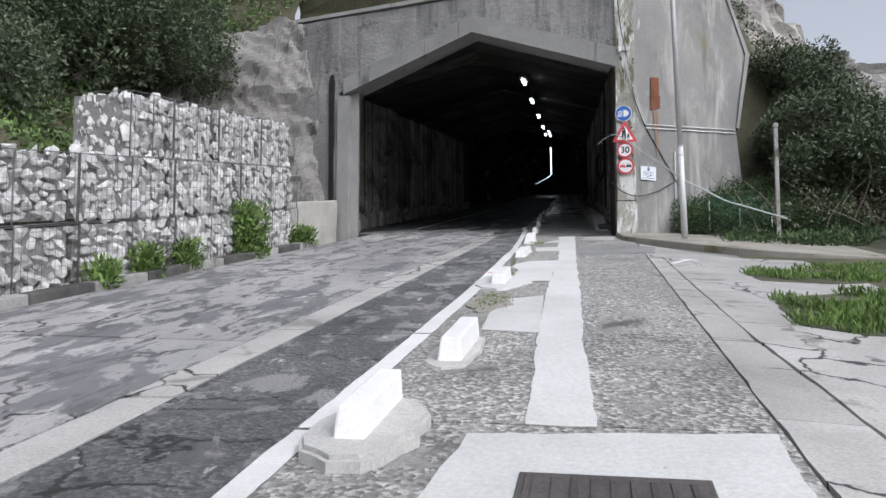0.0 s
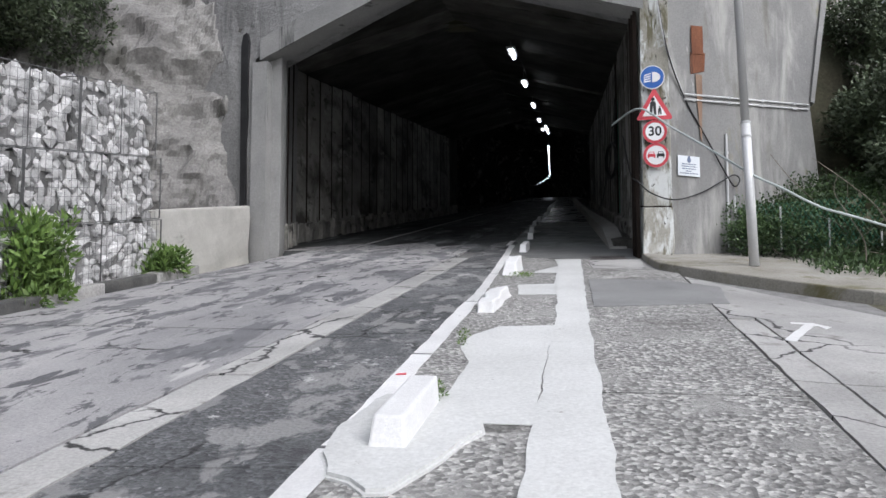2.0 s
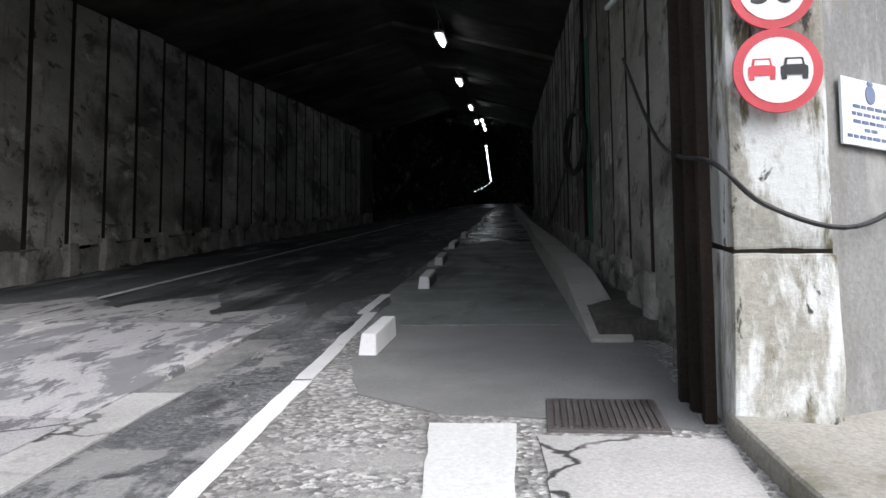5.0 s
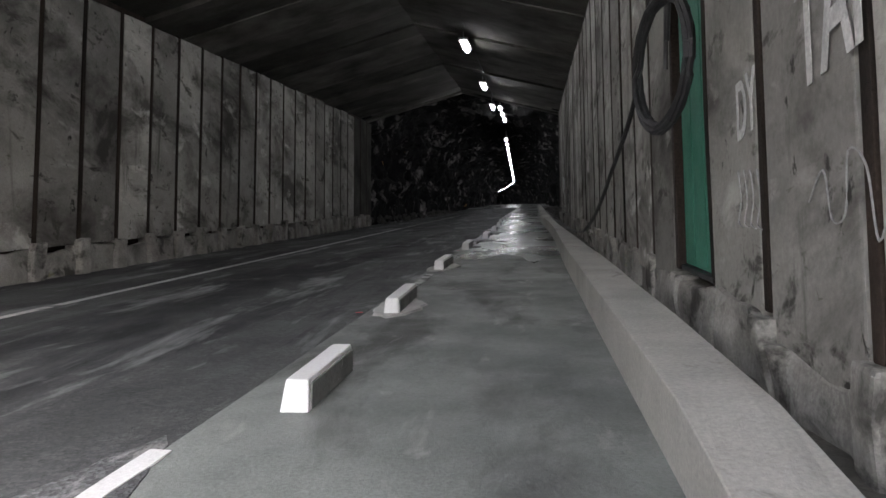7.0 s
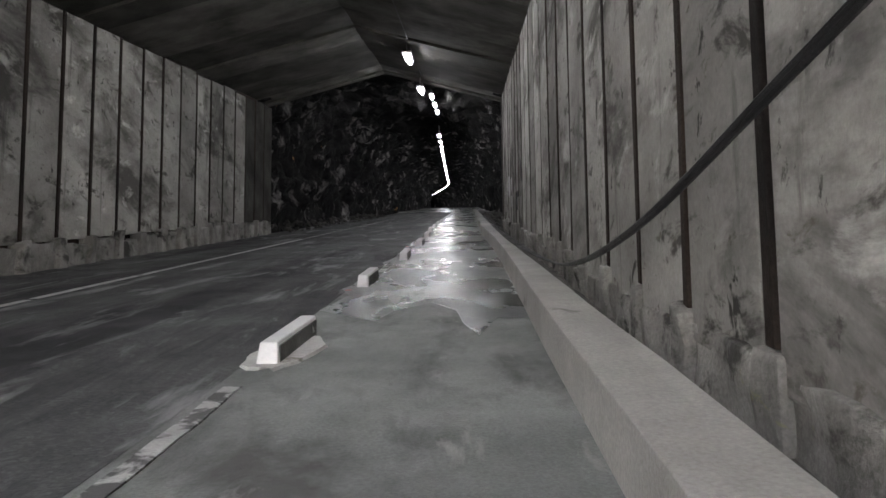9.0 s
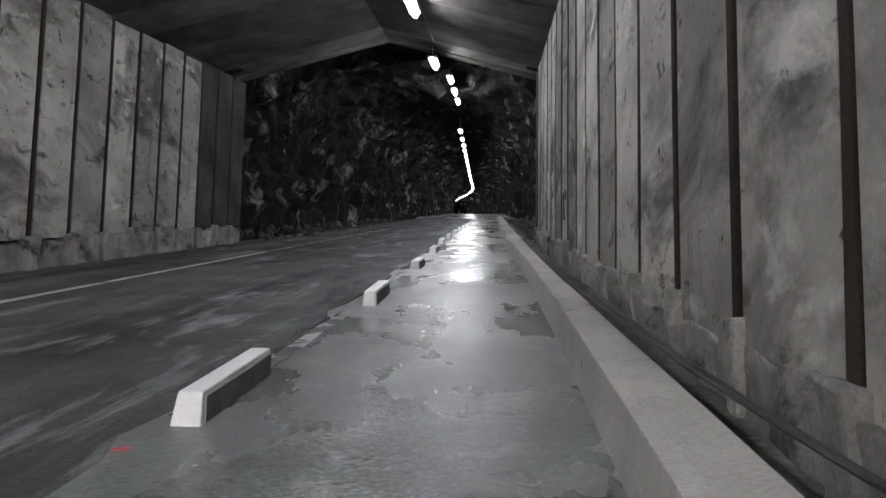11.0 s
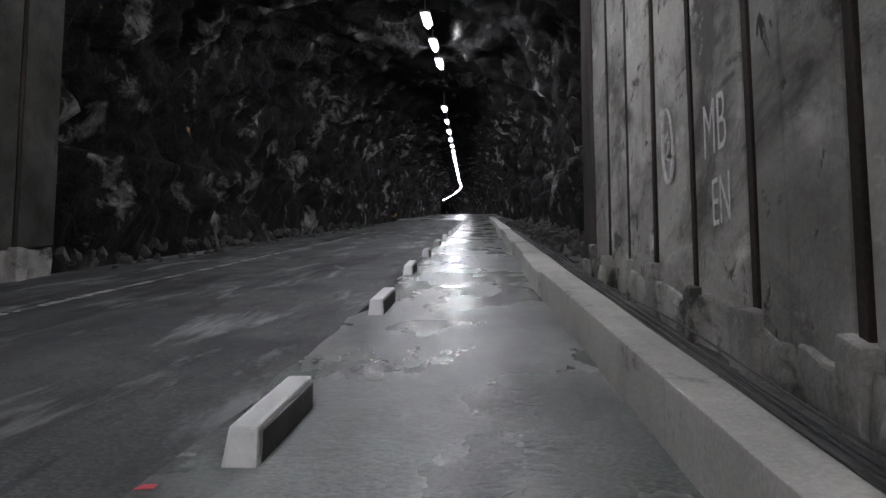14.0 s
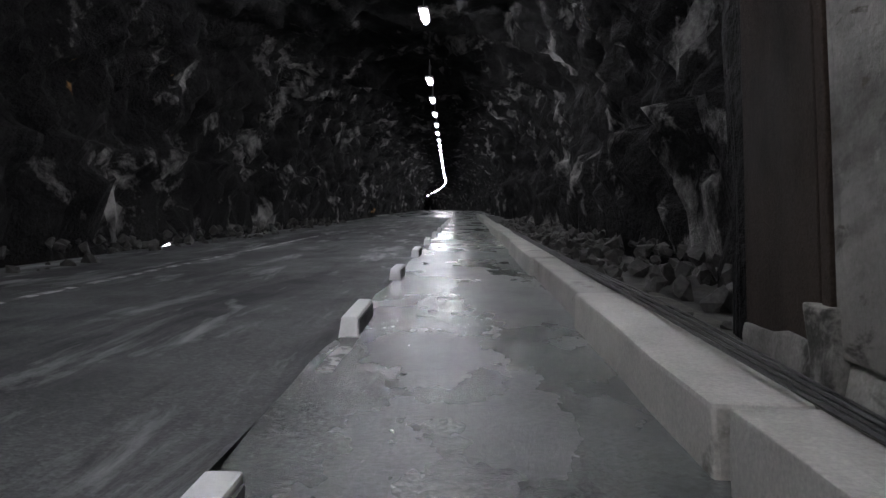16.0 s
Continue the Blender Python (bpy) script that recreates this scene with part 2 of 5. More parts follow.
M_CRAG = surface("limestone_crag", (0.2, 0.195, 0.19), (0.42, 0.4, 0.37), 0.35, (1, 1, 0.7), 0.4, 6,
                 [((0.09, 0.09, 0.09), 0.5, 0.56, 0.66, (1.4, 1.4, 0.5)), ((0.1, 0.12, 0.06), 0.3, 0.62, 0.68, (1, 1, 1))], (0.8, 0.95), 1.0, 2.5)
M_OUTCROP = surface("sprayed_outcrop", (0.165, 0.16, 0.155), (0.29, 0.282, 0.27), 0.8, (1, 1, 1), 0.35, 25,
                    [((0.44, 0.43, 0.41), 1.5, 0.64, 0.72, DRIP), ((0.085, 0.083, 0.075), 1.3, 0.55, 0.66, (1, 1, 0.6))], (0.8, 0.95), 0.8, 9)
M_STONE = surface("gabion_stone", (0.42, 0.415, 0.415), (0.74, 0.735, 0.73), 7.0, (1, 1, 1), 0.25, 60,
                  [((0.33, 0.27, 0.2), 2.6, 0.72, 0.76, (1, 1, 1))], (0.75, 0.95), 0.5, 40, vary=0.28)
M_STONE_ISLE = surface("gabion_stone_far", (0.42, 0.415, 0.415), (0.74, 0.735, 0.73), 7.0, (1, 1, 1), 0.25, 60,
                       [((0.33, 0.27, 0.2), 2.6, 0.72, 0.76, (1, 1, 1))], (0.75, 0.95), 0.5, 40, vary=0.28, island=True)
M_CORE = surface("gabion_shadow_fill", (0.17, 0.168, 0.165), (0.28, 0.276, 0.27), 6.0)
M_WIRE = surface("galvanised_wire", (0.18, 0.18, 0.18), (0.28, 0.28, 0.28), 5.0, rough=(0.4, 0.6), metal=0.8)
M_KERB = surface("painted_kerb", (0.3, 0.295, 0.285), (0.42, 0.41, 0.395), 2.0, (1, 1, 1), 0.3, 50,
                 [((0.1, 0.1, 0.085), 1.6, 0.56, 0.66, (1, 1, 1))], (0.75, 0.95), 0.5, 35, vary=0.1)
M_KERB_DARK = surface("black_kerb_paint", (0.05, 0.05, 0.05), (0.14, 0.138, 0.13), 2.0, (1, 1, 1), 0.3, 50, (), (0.7, 0.9), 0.5, 35)
M_PAVE = surface("mossy_pavement", (0.25, 0.235, 0.2), (0.36, 0.345, 0.31), 1.4, (1, 1, 1), 0.3, 50,
                 [((0.13, 0.12, 0.06), 1.5, 0.56, 0.68, (1, 1, 1))], (0.75, 0.95), 0.45, 40)
M_SOIL = surface("hill_soil", (0.05, 0.055, 0.03), (0.13, 0.12, 0.08), 1.2, (1, 1, 1), 0.4, 20, (), (0.85, 1.0), 0.8, 8)
M_RUBBLE = surface("tunnel_rubble", (0.03, 0.029, 0.027), (0.085, 0.082, 0.077), 3.0, (1, 1, 1), 0.4, 20, (), (0.7, 0.95), 0.9, 12, island=True, vary=0.3)
M_DIRT = surface("gutter_dirt", (0.035, 0.034, 0.03), (0.12, 0.115, 0.10), 2.2, (1, 1, 1), 0.45, 30,
                 [((0.22, 0.215, 0.20), 5.0, 0.62, 0.70, (1, 0.6, 1))], (0.8, 1.0), 0.9, 18)
M_CAST = surface("cast_iron_cover", (0.1, 0.09, 0.088), (0.16, 0.145, 0.14), 3.0, (1, 1, 1), 0.3, 60, (), (0.5, 0.7), 0.4, 60, metal=0.5)
M_GALV = surface("painted_pole", (0.5, 0.505, 0.51), (0.6, 0.605, 0.61), 2.0, (1, 1, 0.3), 0.1, 60,
                 [((0.3, 0.29, 0.27), 4.0, 0.66, 0.72, (1, 1, 0.3))], (0.4, 0.6), 0.15, 60, metal=0.2)
M_HOSE = surface("grey_green_hose", (0.36, 0.41, 0.40), (0.5, 0.55, 0.54), 3.0, (1, 1, 1), 0.1, 60, (), (0.5, 0.7), 0.1, 60)
M_CABLE = surface("black_cable", (0.012, 0.012, 0.013), (0.03, 0.03, 0.032), 3.0, (1, 1, 1), 0.2, 60, (), (0.4, 0.6), 0.2, 60)
M_RUSTBOX = surface("rusted_plate", (0.12, 0.045, 0.025), (0.25, 0.1, 0.05), 3.0, (1, 1, 0.4), 0.4, 60,
                    [((0.03, 0.02, 0.018), 2.5, 0.58, 0.66, DRIP)], (0.8, 0.95), 0.5, 50)
M_RUSTRUN = surface("rust_run", (0.17, 0.085, 0.05), (0.30, 0.22, 0.165), 3.0, (1, 1, 0.3), 0.3, 60, (), (0.8, 0.95), 0.3, 50)
M_GREEN = surface("green_sheet_door", (0.02, 0.13, 0.085), (0.045, 0.2, 0.135), 2.0, (1, 1, 0.6), 0.3, 50,
                  [((0.02, 0.025, 0.02), 2.4, 0.62, 0.70, DRIP)], (0.5, 0.8), 0.35, 40)
M_SPRAY = surface("white_spray_paint", (0.40, 0.40, 0.39), (0.58, 0.58, 0.57), 5.0, (1, 1, 1), 0.3, 50, [((0.3, 0.295, 0.285), 14.0, 0.56, 0.68, (1, 1, 1))], (0.7, 0.9), 0.2, 50)
M_SPRAY_DIM = surface("faded_spray_paint", (0.22, 0.22, 0.22), (0.38, 0.38, 0.37), 5.0, (1, 1, 1), 0.3, 50, (), (0.7, 0.9), 0.2, 50)
M_SPRAY_DK = surface("black_spray_paint", (0.05, 0.05, 0.055), (0.11, 0.11, 0.115), 5.0, (1, 1, 1), 0.3, 50, (), (0.7, 0.9), 0.2, 50)
M_RED = surface("sign_red", (0.55, 0.05, 0.07), (0.63, 0.08, 0.1), 4.0, (1, 1, 1), 0.06, 60, (), (0.35, 0.5), 0.05, 60)
M_BLUE = surface("sign_blue", (0.02, 0.1, 0.38), (0.03, 0.13, 0.45), 4.0, (1, 1, 1), 0.06, 60, (), (0.35, 0.5), 0.05, 60)
M_WHITE = surface("sign_white", (0.74, 0.74, 0.76), (0.82, 0.82, 0.83), 4.0, (1, 1, 1), 0.05, 60, (), (0.35, 0.5), 0.05, 60)
M_BLACK = surface("sign_black", (0.015, 0.015, 0.018), (0.03, 0.03, 0.034), 4.0, (1, 1, 1), 0.05, 60, (), (0.35, 0.5), 0.05, 60)
M_PLAQUE = surface("plaque_face", (0.62, 0.66, 0.7), (0.72, 0.75, 0.78), 4.0, (1, 1, 1), 0.05, 60, (), (0.4, 0.6), 0.05, 60)
M_PRINT = surface("plaque_print", (0.1, 0.13, 0.22), (0.16, 0.19, 0.28), 4.0, (1, 1, 1), 0.05, 60, (), (0.4, 0.6), 0.05, 60)
M_HOUSING = surface("lamp_housing", (0.4, 0.4, 0.4), (0.55, 0.55, 0.55), 3.0, rough=(0.5, 0.7))
M_BARK = surface("bark", (0.07, 0.06, 0.05), (0.17, 0.15, 0.13), 6.0, (1, 1, 0.3), 0.4, 40, (), (0.85, 1.0), 0.6, 30)
M_TWIG = surface("dry_twig", (0.14, 0.12, 0.1), (0.28, 0.25, 0.21), 6.0, (1, 1, 0.3), 0.3, 40, (), (0.85, 1.0), 0.4, 30)


def leaf_material(name, lo, hi):
    m, t, b = nodes_of(name)
    g = t.nodes.new("ShaderNodeNewGeometry")
    c = ramp(t, g.outputs["Random Per Island"], [(0.0, lo), (1.0, hi)])
    patch = ramp(t, noise_at(t, g.outputs["Position"], 1.1, 4, 0.6), [(0.35, 0.6), (0.7, 1.25)])
    t.links.new(mixed(t, 1.0, c, patch, "MULTIPLY"), b.inputs["Base Color"])
    b.inputs["Roughness"].default_value = 0.6
    return m


M_LEAF_DARK = leaf_material("dark_leaves", (0.035, 0.055, 0.025), (0.12, 0.155, 0.085))
M_LEAF_MID = leaf_material("green_leaves", (0.06, 0.11, 0.03), (0.17, 0.26, 0.08))
M_GRASS = leaf_material("fresh_grass", (0.06, 0.12, 0.02), (0.17, 0.27, 0.06))
M_IVY = leaf_material("ivy_leaves", (0.022, 0.05, 0.015), (0.065, 0.115, 0.033))
M_DRYBUSH = leaf_material("dry_bush_leaves", (0.06, 0.065, 0.035), (0.17, 0.165, 0.1))
M_GLOW, _t, _b = nodes_of("lit_tube")
_b.inputs["Base Color"].default_value = (0.9, 0.9, 0.9, 1)
_b.inputs["Emission Color"].default_value = (0.93, 0.97, 1.0, 1)
_b.inputs["Emission Strength"].default_value = TUBE_POWER


# ---- mesh helpers ----
def put(name, verts, faces, material, parent=None, label="", smooth=False):
    me = bpy.data.meshes.new(name)
    me.from_pydata([tuple(v) for v in verts], [], faces)
    me.materials.append(material)
    if smooth:
        me.shade_smooth()
    ob = new(name, me)
    if parent:
        ob.parent = parent
    if label:
        ob["label"] = label
    return ob


def part(name, bm, material, parent=None, label="", smooth=False):
    """Links a bmesh as one mesh object under a thing or a part."""
    bmesh.ops.recalc_face_normals(bm, faces=bm.faces)
    me = bpy.data.meshes.new(name)
    bm.to_mesh(me)
    bm.free()
    me.materials.append(material)
    if smooth:
        me.shade_smooth()
    ob = new(name, me)
    if parent:
        ob.parent = parent
    if label:
        ob["label"] = label
    return ob


def thing(name, place, label, category, group=""):
    ob = new(name)
    ob.empty_display_size = 0.1
    ob.location = place
    return tagged(ob, label, category, group)


BOX = [(0, 1, 3, 2), (4, 6, 7, 5), (0, 4, 5, 1), (2, 3, 7, 6), (0, 2, 6, 4), (1, 5, 7, 3)]


def box_bm(x0, x1, y0, y1, z0, z1, bevel=0.0, lean=S, rough=0.0, cuts=0):
    """A box whose top and foot follow the climb of the road; bevelled, and rough by so many metres."""
    bm = bmesh.new()
    vs = [bm.verts.new((x, y, z + lean * y)) for x in (x0, x1) for y in (y0, y1) for z in (z0, z1)]
    for f in BOX:
        bm.faces.new([vs[i] for i in f])
    bmesh.ops.recalc_face_normals(bm, faces=bm.faces)
    if cuts:
        bmesh.ops.subdivide_edges(bm, edges=bm.edges[:], cuts=cuts, use_grid_fill=True)
    if bevel:
        bmesh.ops.bevel(bm, geom=[e for e in bm.edges if not e.is_boundary and e.calc_face_angle(0) > 0.5], offset=bevel, segments=2, profile=0.6, affect="EDGES")
    if rough:
        for v in bm.verts:
            v.co += rough * Vector((noise.noise(v.co * 3.1), noise.noise(v.co * 2.7 + Vector((9, 0, 0))), noise.noise(v.co * 3.3 + Vector((0, 9, 0)))))
    return bm


def prism_bm(outline, h0, h1, lean=S, jag=0.0, step=0.12):
    """A flat piece with an outline of (x, y) corners, its edges broken up by jag metres."""
    pts = []
    for i, (x, y) in enumerate(outline):
        x1, y1 = outline[(i + 1) % len(outline)]
        n = max(1, int(math.hypot(x1 - x, y1 - y) / step)) if jag else 1
        for k in range(n):
            px, py = x + (x1 - x) * k / n, y + (y1 - y) * k / n
            if jag:
                q = Vector((px * 3.3, py * 3.3, 1.7))
                px += jag * (noise.noise(q) + 0.6 * noise.noise(q * 3.1))
                py += jag * (noise.noise(q + Vector((5, 3, 0))) + 0.6 * noise.noise(q * 2.9))
            pts.append((px, py))
    bm = bmesh.new()
    top = [bm.verts.new((x, y, h1 + lean * y)) for x, y in pts]
    low = [bm.verts.new((x, y, h0 + lean * y)) for x, y in pts]
    bm.faces.new(top)
    for i in range(len(pts)):
        j = (i + 1) % len(pts)
        bm.faces.new((top[j], top[i], low[i], low[j]))
    bmesh.ops.triangulate(bm, faces=[f for f in bm.faces if len(f.verts) > 4])
    return bm


def tube_bm(points, radius, sides=8, taper=None):
    """A round tube along points; taper gives the radius at its end."""
    bm = bmesh.new()
    rings = []
    n = len(points)
    for i, p in enumerate(points):
        p = Vector(p)
        d = (Vector(points[min(i + 1, n - 1)]) - Vector(points[max(i - 1, 0)])).normalized()
        a = d.orthogonal().normalized() if abs(d.z) > 0.98 else d.cross(Vector((0, 0, 1))).normalized()
        b = d.cross(a)
        r = radius if taper is None else radius + (taper - radius) * i / max(1, n - 1)
        rings.append([bm.verts.new(p + r * (math.cos(2 * math.pi * k / sides) * a + math.sin(2 * math.pi * k / sides) * b)) for k in range(sides)])
    for u, v in zip(rings, rings[1:]):
        for k in range(sides):
            bm.faces.new((u[k], u[(k + 1) % sides], v[(k + 1) % sides], v[k]))
    bm.faces.new(rings[0])
    bm.faces.new(rings[-1])
    return bm


def sag(a, b, drop, n=14):
    a, b = Vector(a), Vector(b)
    return [a.lerp(b, i / n) - Vector((0, 0, drop * 4 * (i / n) * (1 - i / n))) for i in range(n + 1)]


def spline(pts, n=6):
    """A smooth line through points."""
    pts = [Vector(p) for p in pts]
    out = []
    for i in range(len(pts) - 1):
        p0, p1, p2, p3 = pts[max(i - 1, 0)], pts[i], pts[i + 1], pts[min(i + 2, len(pts) - 1)]
        for k in range(n):
            t = k / n
            out.append(0.5 * (2 * p1 + (p2 - p0) * t + (2 * p0 - 5 * p1 + 4 * p2 - p3) * t * t + (3 * p1 - p0 - 3 * p2 + p3) * t ** 3))
    return out + [pts[-1]]


def leaves(name, centres, size, material, parent, per, spread, seed, long=2.2, label="", up=0.3):
    """Small bent leaves scattered round clump centres: one mesh."""
    g = np.random.default_rng(seed)
    c = np.repeat(np.asarray(centres, float), per, 0)
    n = len(c)
    d = g.normal(size=(n, 3))
    d /= np.linalg.norm(d, axis=1, keepdims=True)
    p = c + d * spread * g.uniform(0.25, 1.0, (n, 1)) ** 0.5
    a = d + g.normal(size=(n, 3)) * 0.8 + np.array([0, 0, up])
    a /= np.linalg.norm(a, axis=1, keepdims=True)
    b = np.cross(a, g.normal(size=(n, 3)))
    b /= np.linalg.norm(b, axis=1, keepdims=True) + 1e-9
    s = size * g.uniform(0.6, 1.4, (n, 1))
    v = np.stack([p, p + a * s * long * 0.5 + b * s * 0.5, p + a * s * long, p + a * s * long * 0.5 - b * s * 0.5], 1).reshape(-1, 3)
    me = bpy.data.meshes.new(name)
    me.from_pydata(v.tolist(), [], np.arange(4 * n).reshape(-1, 4).tolist())
    me.materials.append(material)
    ob = new(name, me)
    if parent:
        ob.parent = parent
    if label:
        ob["label"] = label
    return ob


def terrain(name, x0, x1, nx, y0, y1, ny, height, material, label):
    vs = [(x0 + (x1 - x0) * i / nx, y0 + (y1 - y0) * j / ny) for j in range(ny + 1) for i in range(nx + 1)]
    vs = [(x, y, height(x, y)) for x, y in vs]
    fs = [(j * (nx + 1) + i, j * (nx + 1) + i + 1, (j + 1) * (nx + 1) + i + 1, (j + 1) * (nx + 1) + i) for j in range(ny) for i in range(nx)]
    return tagged(put(name, vs, fs, material, smooth=True), label, "ground", "", "structure")


# ---- ground and road outside ----
tagged(put("ground", [V(-400, -400, -0.12), V(400, -400, -0.12), V(400, 18, -0.12), V(-400, 18, -0.12)], [(0, 1, 2, 3)], M_SOIL),
       "bare earth under and beside the road", "ground", "", "structure")
road = tagged(part("road", box_bm(-4.35, 1.95, -14, 19.0, -0.10, -0.035), M_CORE), "worn road outside the tunnel, patched concrete and asphalt", "road", "", "structure")


def line_x(y):
    """Where the white line runs."""
    return float(np.interp(y, [-14, 8, 13.2, 15.6, 19.7, 60], [0.02, 0.0, -0.13, -0.26, -0.52, -0.52]))


for y0, y1 in ((-14, -5.6), (-5.58, -0.12), (-0.1, 5.35), (5.38, 10.85), (10.88, 16.4), (16.43, 19.0)):
    k = 0.18
    part("concrete_slab", prism_bm([(-4.33, y0 + k), (-2.7, y0 + k * .6), (-1.19, y0), (-1.19, y1), (-2.7, y1 + k * .5), (-4.33, y1 + k)], -0.034, 0.0, jag=0.012, step=0.25), M_CONC, road)
part("concrete_slab", prism_bm([(-4.9, 19.02), (-1.19, 19.02), (-1.25, 20.2), (-1.9, 19.5), (-2.5, 20.9), (-3.1, 19.9), (-3.8, 20.7), (-4.8, 19.8)], -0.034, 0.003, jag=0.09, step=0.12), M_CONC, road)
part("asphalt_panel", prism_bm([(-0.89, 19.02), (-0.5, 19.02), (-0.45, 20.3), (-0.7, 20.9), (-0.95, 20.0)], -0.034, 0.003, jag=0.06, step=0.12), M_ASPH, road)
for i in range(14):
    y0 = -9 + 1.85 * i
    part("pale_band_slab", prism_bm([(-1.18, y0), (-0.91, y0 + .02), (-0.90, y0 + 1.84), (-1.17, y0 + 1.83)], -0.034, 0.002 if i % 3 else -0.003, jag=0.014), M_PALE, road)
ys = [-14, -3.2, -0.4, 2.4, 3.75, 5.6, 8.1, 10.7, 13.0, 15.3, 19.0]
for y0, y1 in zip(ys, ys[1:]):
    part("asphalt_panel", prism_bm([(-0.89, y0), (line_x(y0) + 0.03, y0 + .1), (line_x(y1) + 0.03, y1 + .08), (-0.89, y1 - .02)], -0.034, -0.002 + 0.004 * rnd.random(), jag=0.016, step=0.2), M_ASPH, road)
for y0, y1 in ((-14, 3.7), (3.72, 9.3), (9.32, 15.0), (15.02, 19.0)):
    part("aggregate_panel", prism_bm([(line_x(y0) + 0.04, y0), (1.952, y0), (1.952, y1), (line_x(y1) + 0.04, y1)], -0.034, -0.003, jag=0.006, step=0.4), M_AGG, road)

# white edge line of the walk, in brushed lengths
ys = [-6, -1.5, 1.2, 3.55, 5.7, 8.4, 10.1, 12.3, 14.6, 17.2, 19.6]
for y0, y1 in zip(ys, ys[1:]):
    yy = [y0 + (y1 - .04 - y0) * k / 6 for k in range(7)]
    w = 0.062 if y0 < 12 else 0.05
    tagged(part("white_line", prism_bm([(line_x(y) + w, y) for y in yy] + [(line_x(y) - w, y) for y in reversed(yy)], 0.002, 0.0055, jag=0.012, step=0.08), M_LINE),
           "brushed white line along the edge of the walk", "road marking", "white line", "structure")
part_specs = [
    ([(0.92, 3.7), (1.22, 3.7), (1.13, 5.5), (1.08, 7.8), (0.96, 11.0), (0.86, 14.6), (0.81, 16.45), (0.44, 16.45), (0.53, 15.5), (0.57, 13.6), (0.67, 12.4), (0.73, 9.3), (0.72, 8.7), (0.83, 5.5)], "pale painted walking strip"),
    ([(0.62, -3), (1.9, -3), (1.88, 2.9), (1.92, 3.68), (0.69, 3.55), (0.62, 2.7)], "pale painted apron round the manhole"),
    ([(0.40, 5.85), (0.83, 5.75), (0.74, 7.6), (0.44, 7.4), (0.36, 6.6)], "pale painted patch"),
    ([(0.30, 8.75), (0.73, 8.75), (0.72, 9.3), (0.70, 11.1), (0.30, 11.05), (0.16, 10.7), (0.14, 10.3), (0.26, 9.9), (0.27, 9.3)], "pale painted patch"),
    ([(0.28, 12.75), (0.66, 12.75), (0.60, 13.6), (0.20, 13.5)], "pale painted patch"),
    ([(0.24, 14.72), (0.56, 14.66), (0.53, 15.5), (0.42, 15.2)], "pale painted patch"),
]
for outline, text in part_specs:
    tagged(part("walk_paint", prism_bm(outline, 0.0, 0.004, jag=0.017, step=0.09), M_STRIP), text + " on rough aggregate", "road marking", "", "structure")
tagged(part("asphalt_patch", prism_bm([(0.99, 12.0), (0.93, 14.0), (1.7, 13.85), (2.2, 13.25), (2.1, 12.2)], -0.02, 0.004, jag=0.015), M_GREYPATCH), "smooth grey asphalt repair", "road patch", "", "structure")
tagged(part("asphalt_patch", prism_bm([(0.0, 16.9), (0.46, 16.6), (0.9, 16.55), (1.6, 16.4), (1.6, 18.9), (-0.3, 18.9), (-0.2, 17.6)], -0.02, 0.003, jag=0.02), M_GREYPATCH), "smooth grey asphalt at the tunnel mouth", "road patch", "", "structure")
tagged(part("road_patch", prism_bm([(0.98, 15.2), (1.62, 15.0), (1.64, 16.3), (0.9, 16.3)], -0.02, 0.004, jag=0.02), M_PALE), "pale concrete at the tunnel mouth", "road patch", "", "structure")

# ---- concrete apron to the east, with cross-fall, kerb and pavement ----
def fall(x):
    return -0.055 * max(0.0, x - 1.95)


def apron(outline, h0, h1, jag=0.02, step=0.15):
    bm = prism_bm(outline, h0, h1, jag=jag, step=step)
    for v in bm.verts:
        v.co.z += fall(v.co.x)
    return bm


apron_ob = tagged(part("apron", apron([(1.96, -14), (9, -14), (9, 13.2), (1.96, 16.2)], -0.12, -0.04, 0), M_CORE), "cracked concrete apron beside the walk", "pavement", "", "structure")
ys = [-14, -3, -0.5, 2.3, 3.9, 5.6, 7.6, 9.6, 11.4]
for y0, y1 in zip(ys, ys[1:]):
    part("pale_band_slab", apron([(1.965, y0), (float(np.interp(y0, [3, 6, 11], [2.37, 2.22, 2.16])), y0), (float(np.interp(y1, [3, 6, 11], [2.37, 2.22, 2.16])), y1 - .015), (1.965, y1 - .015)], -0.04, 0.003 * rnd.random(), 0.018), M_PALE, apron_ob)
ys = [-14, -5, -0.8, 2.9, 6.35, 9.6, 11.9]
for y0, y1 in zip(ys, ys[1:]):
    for x0, x1 in ((None, 4.4), (4.42, 8.9)):
        a = x0 or float(np.interp(y0, [3, 6, 11], [2.39, 2.24, 2.18]))
        b = x0 or float(np.interp(y1, [3, 6, 11], [2.39, 2.24, 2.18]))
        part("concrete_slab", apron([(a, y0), (x1, y0 + .1), (x1, y1 + .08), (b, y1 - .02)], -0.04, 0.002 * rnd.random(), 0.012), M_PALE, apron_ob)
part("pale_band_slab", apron([(1.97, 11.45), (3.2, 11.95), (2.6, 12.9), (1.97, 14.2)], -0.04, 0.001, 0.015), M_PALE, apron_ob)
tagged(part("paint_mark", apron([(2.38, 11.34), (2.39, 11.40), (2.54, 11.42), (2.63, 11.28), (2.57, 11.18), (2.55, 11.30), (2.51, 11.28), (2.24, 10.66), (2.17, 10.68), (2.47, 11.34)], 0.002, 0.005, 0.010, 0.04), M_LINE), "faded white painted stroke on concrete", "road marking", "", "structure")

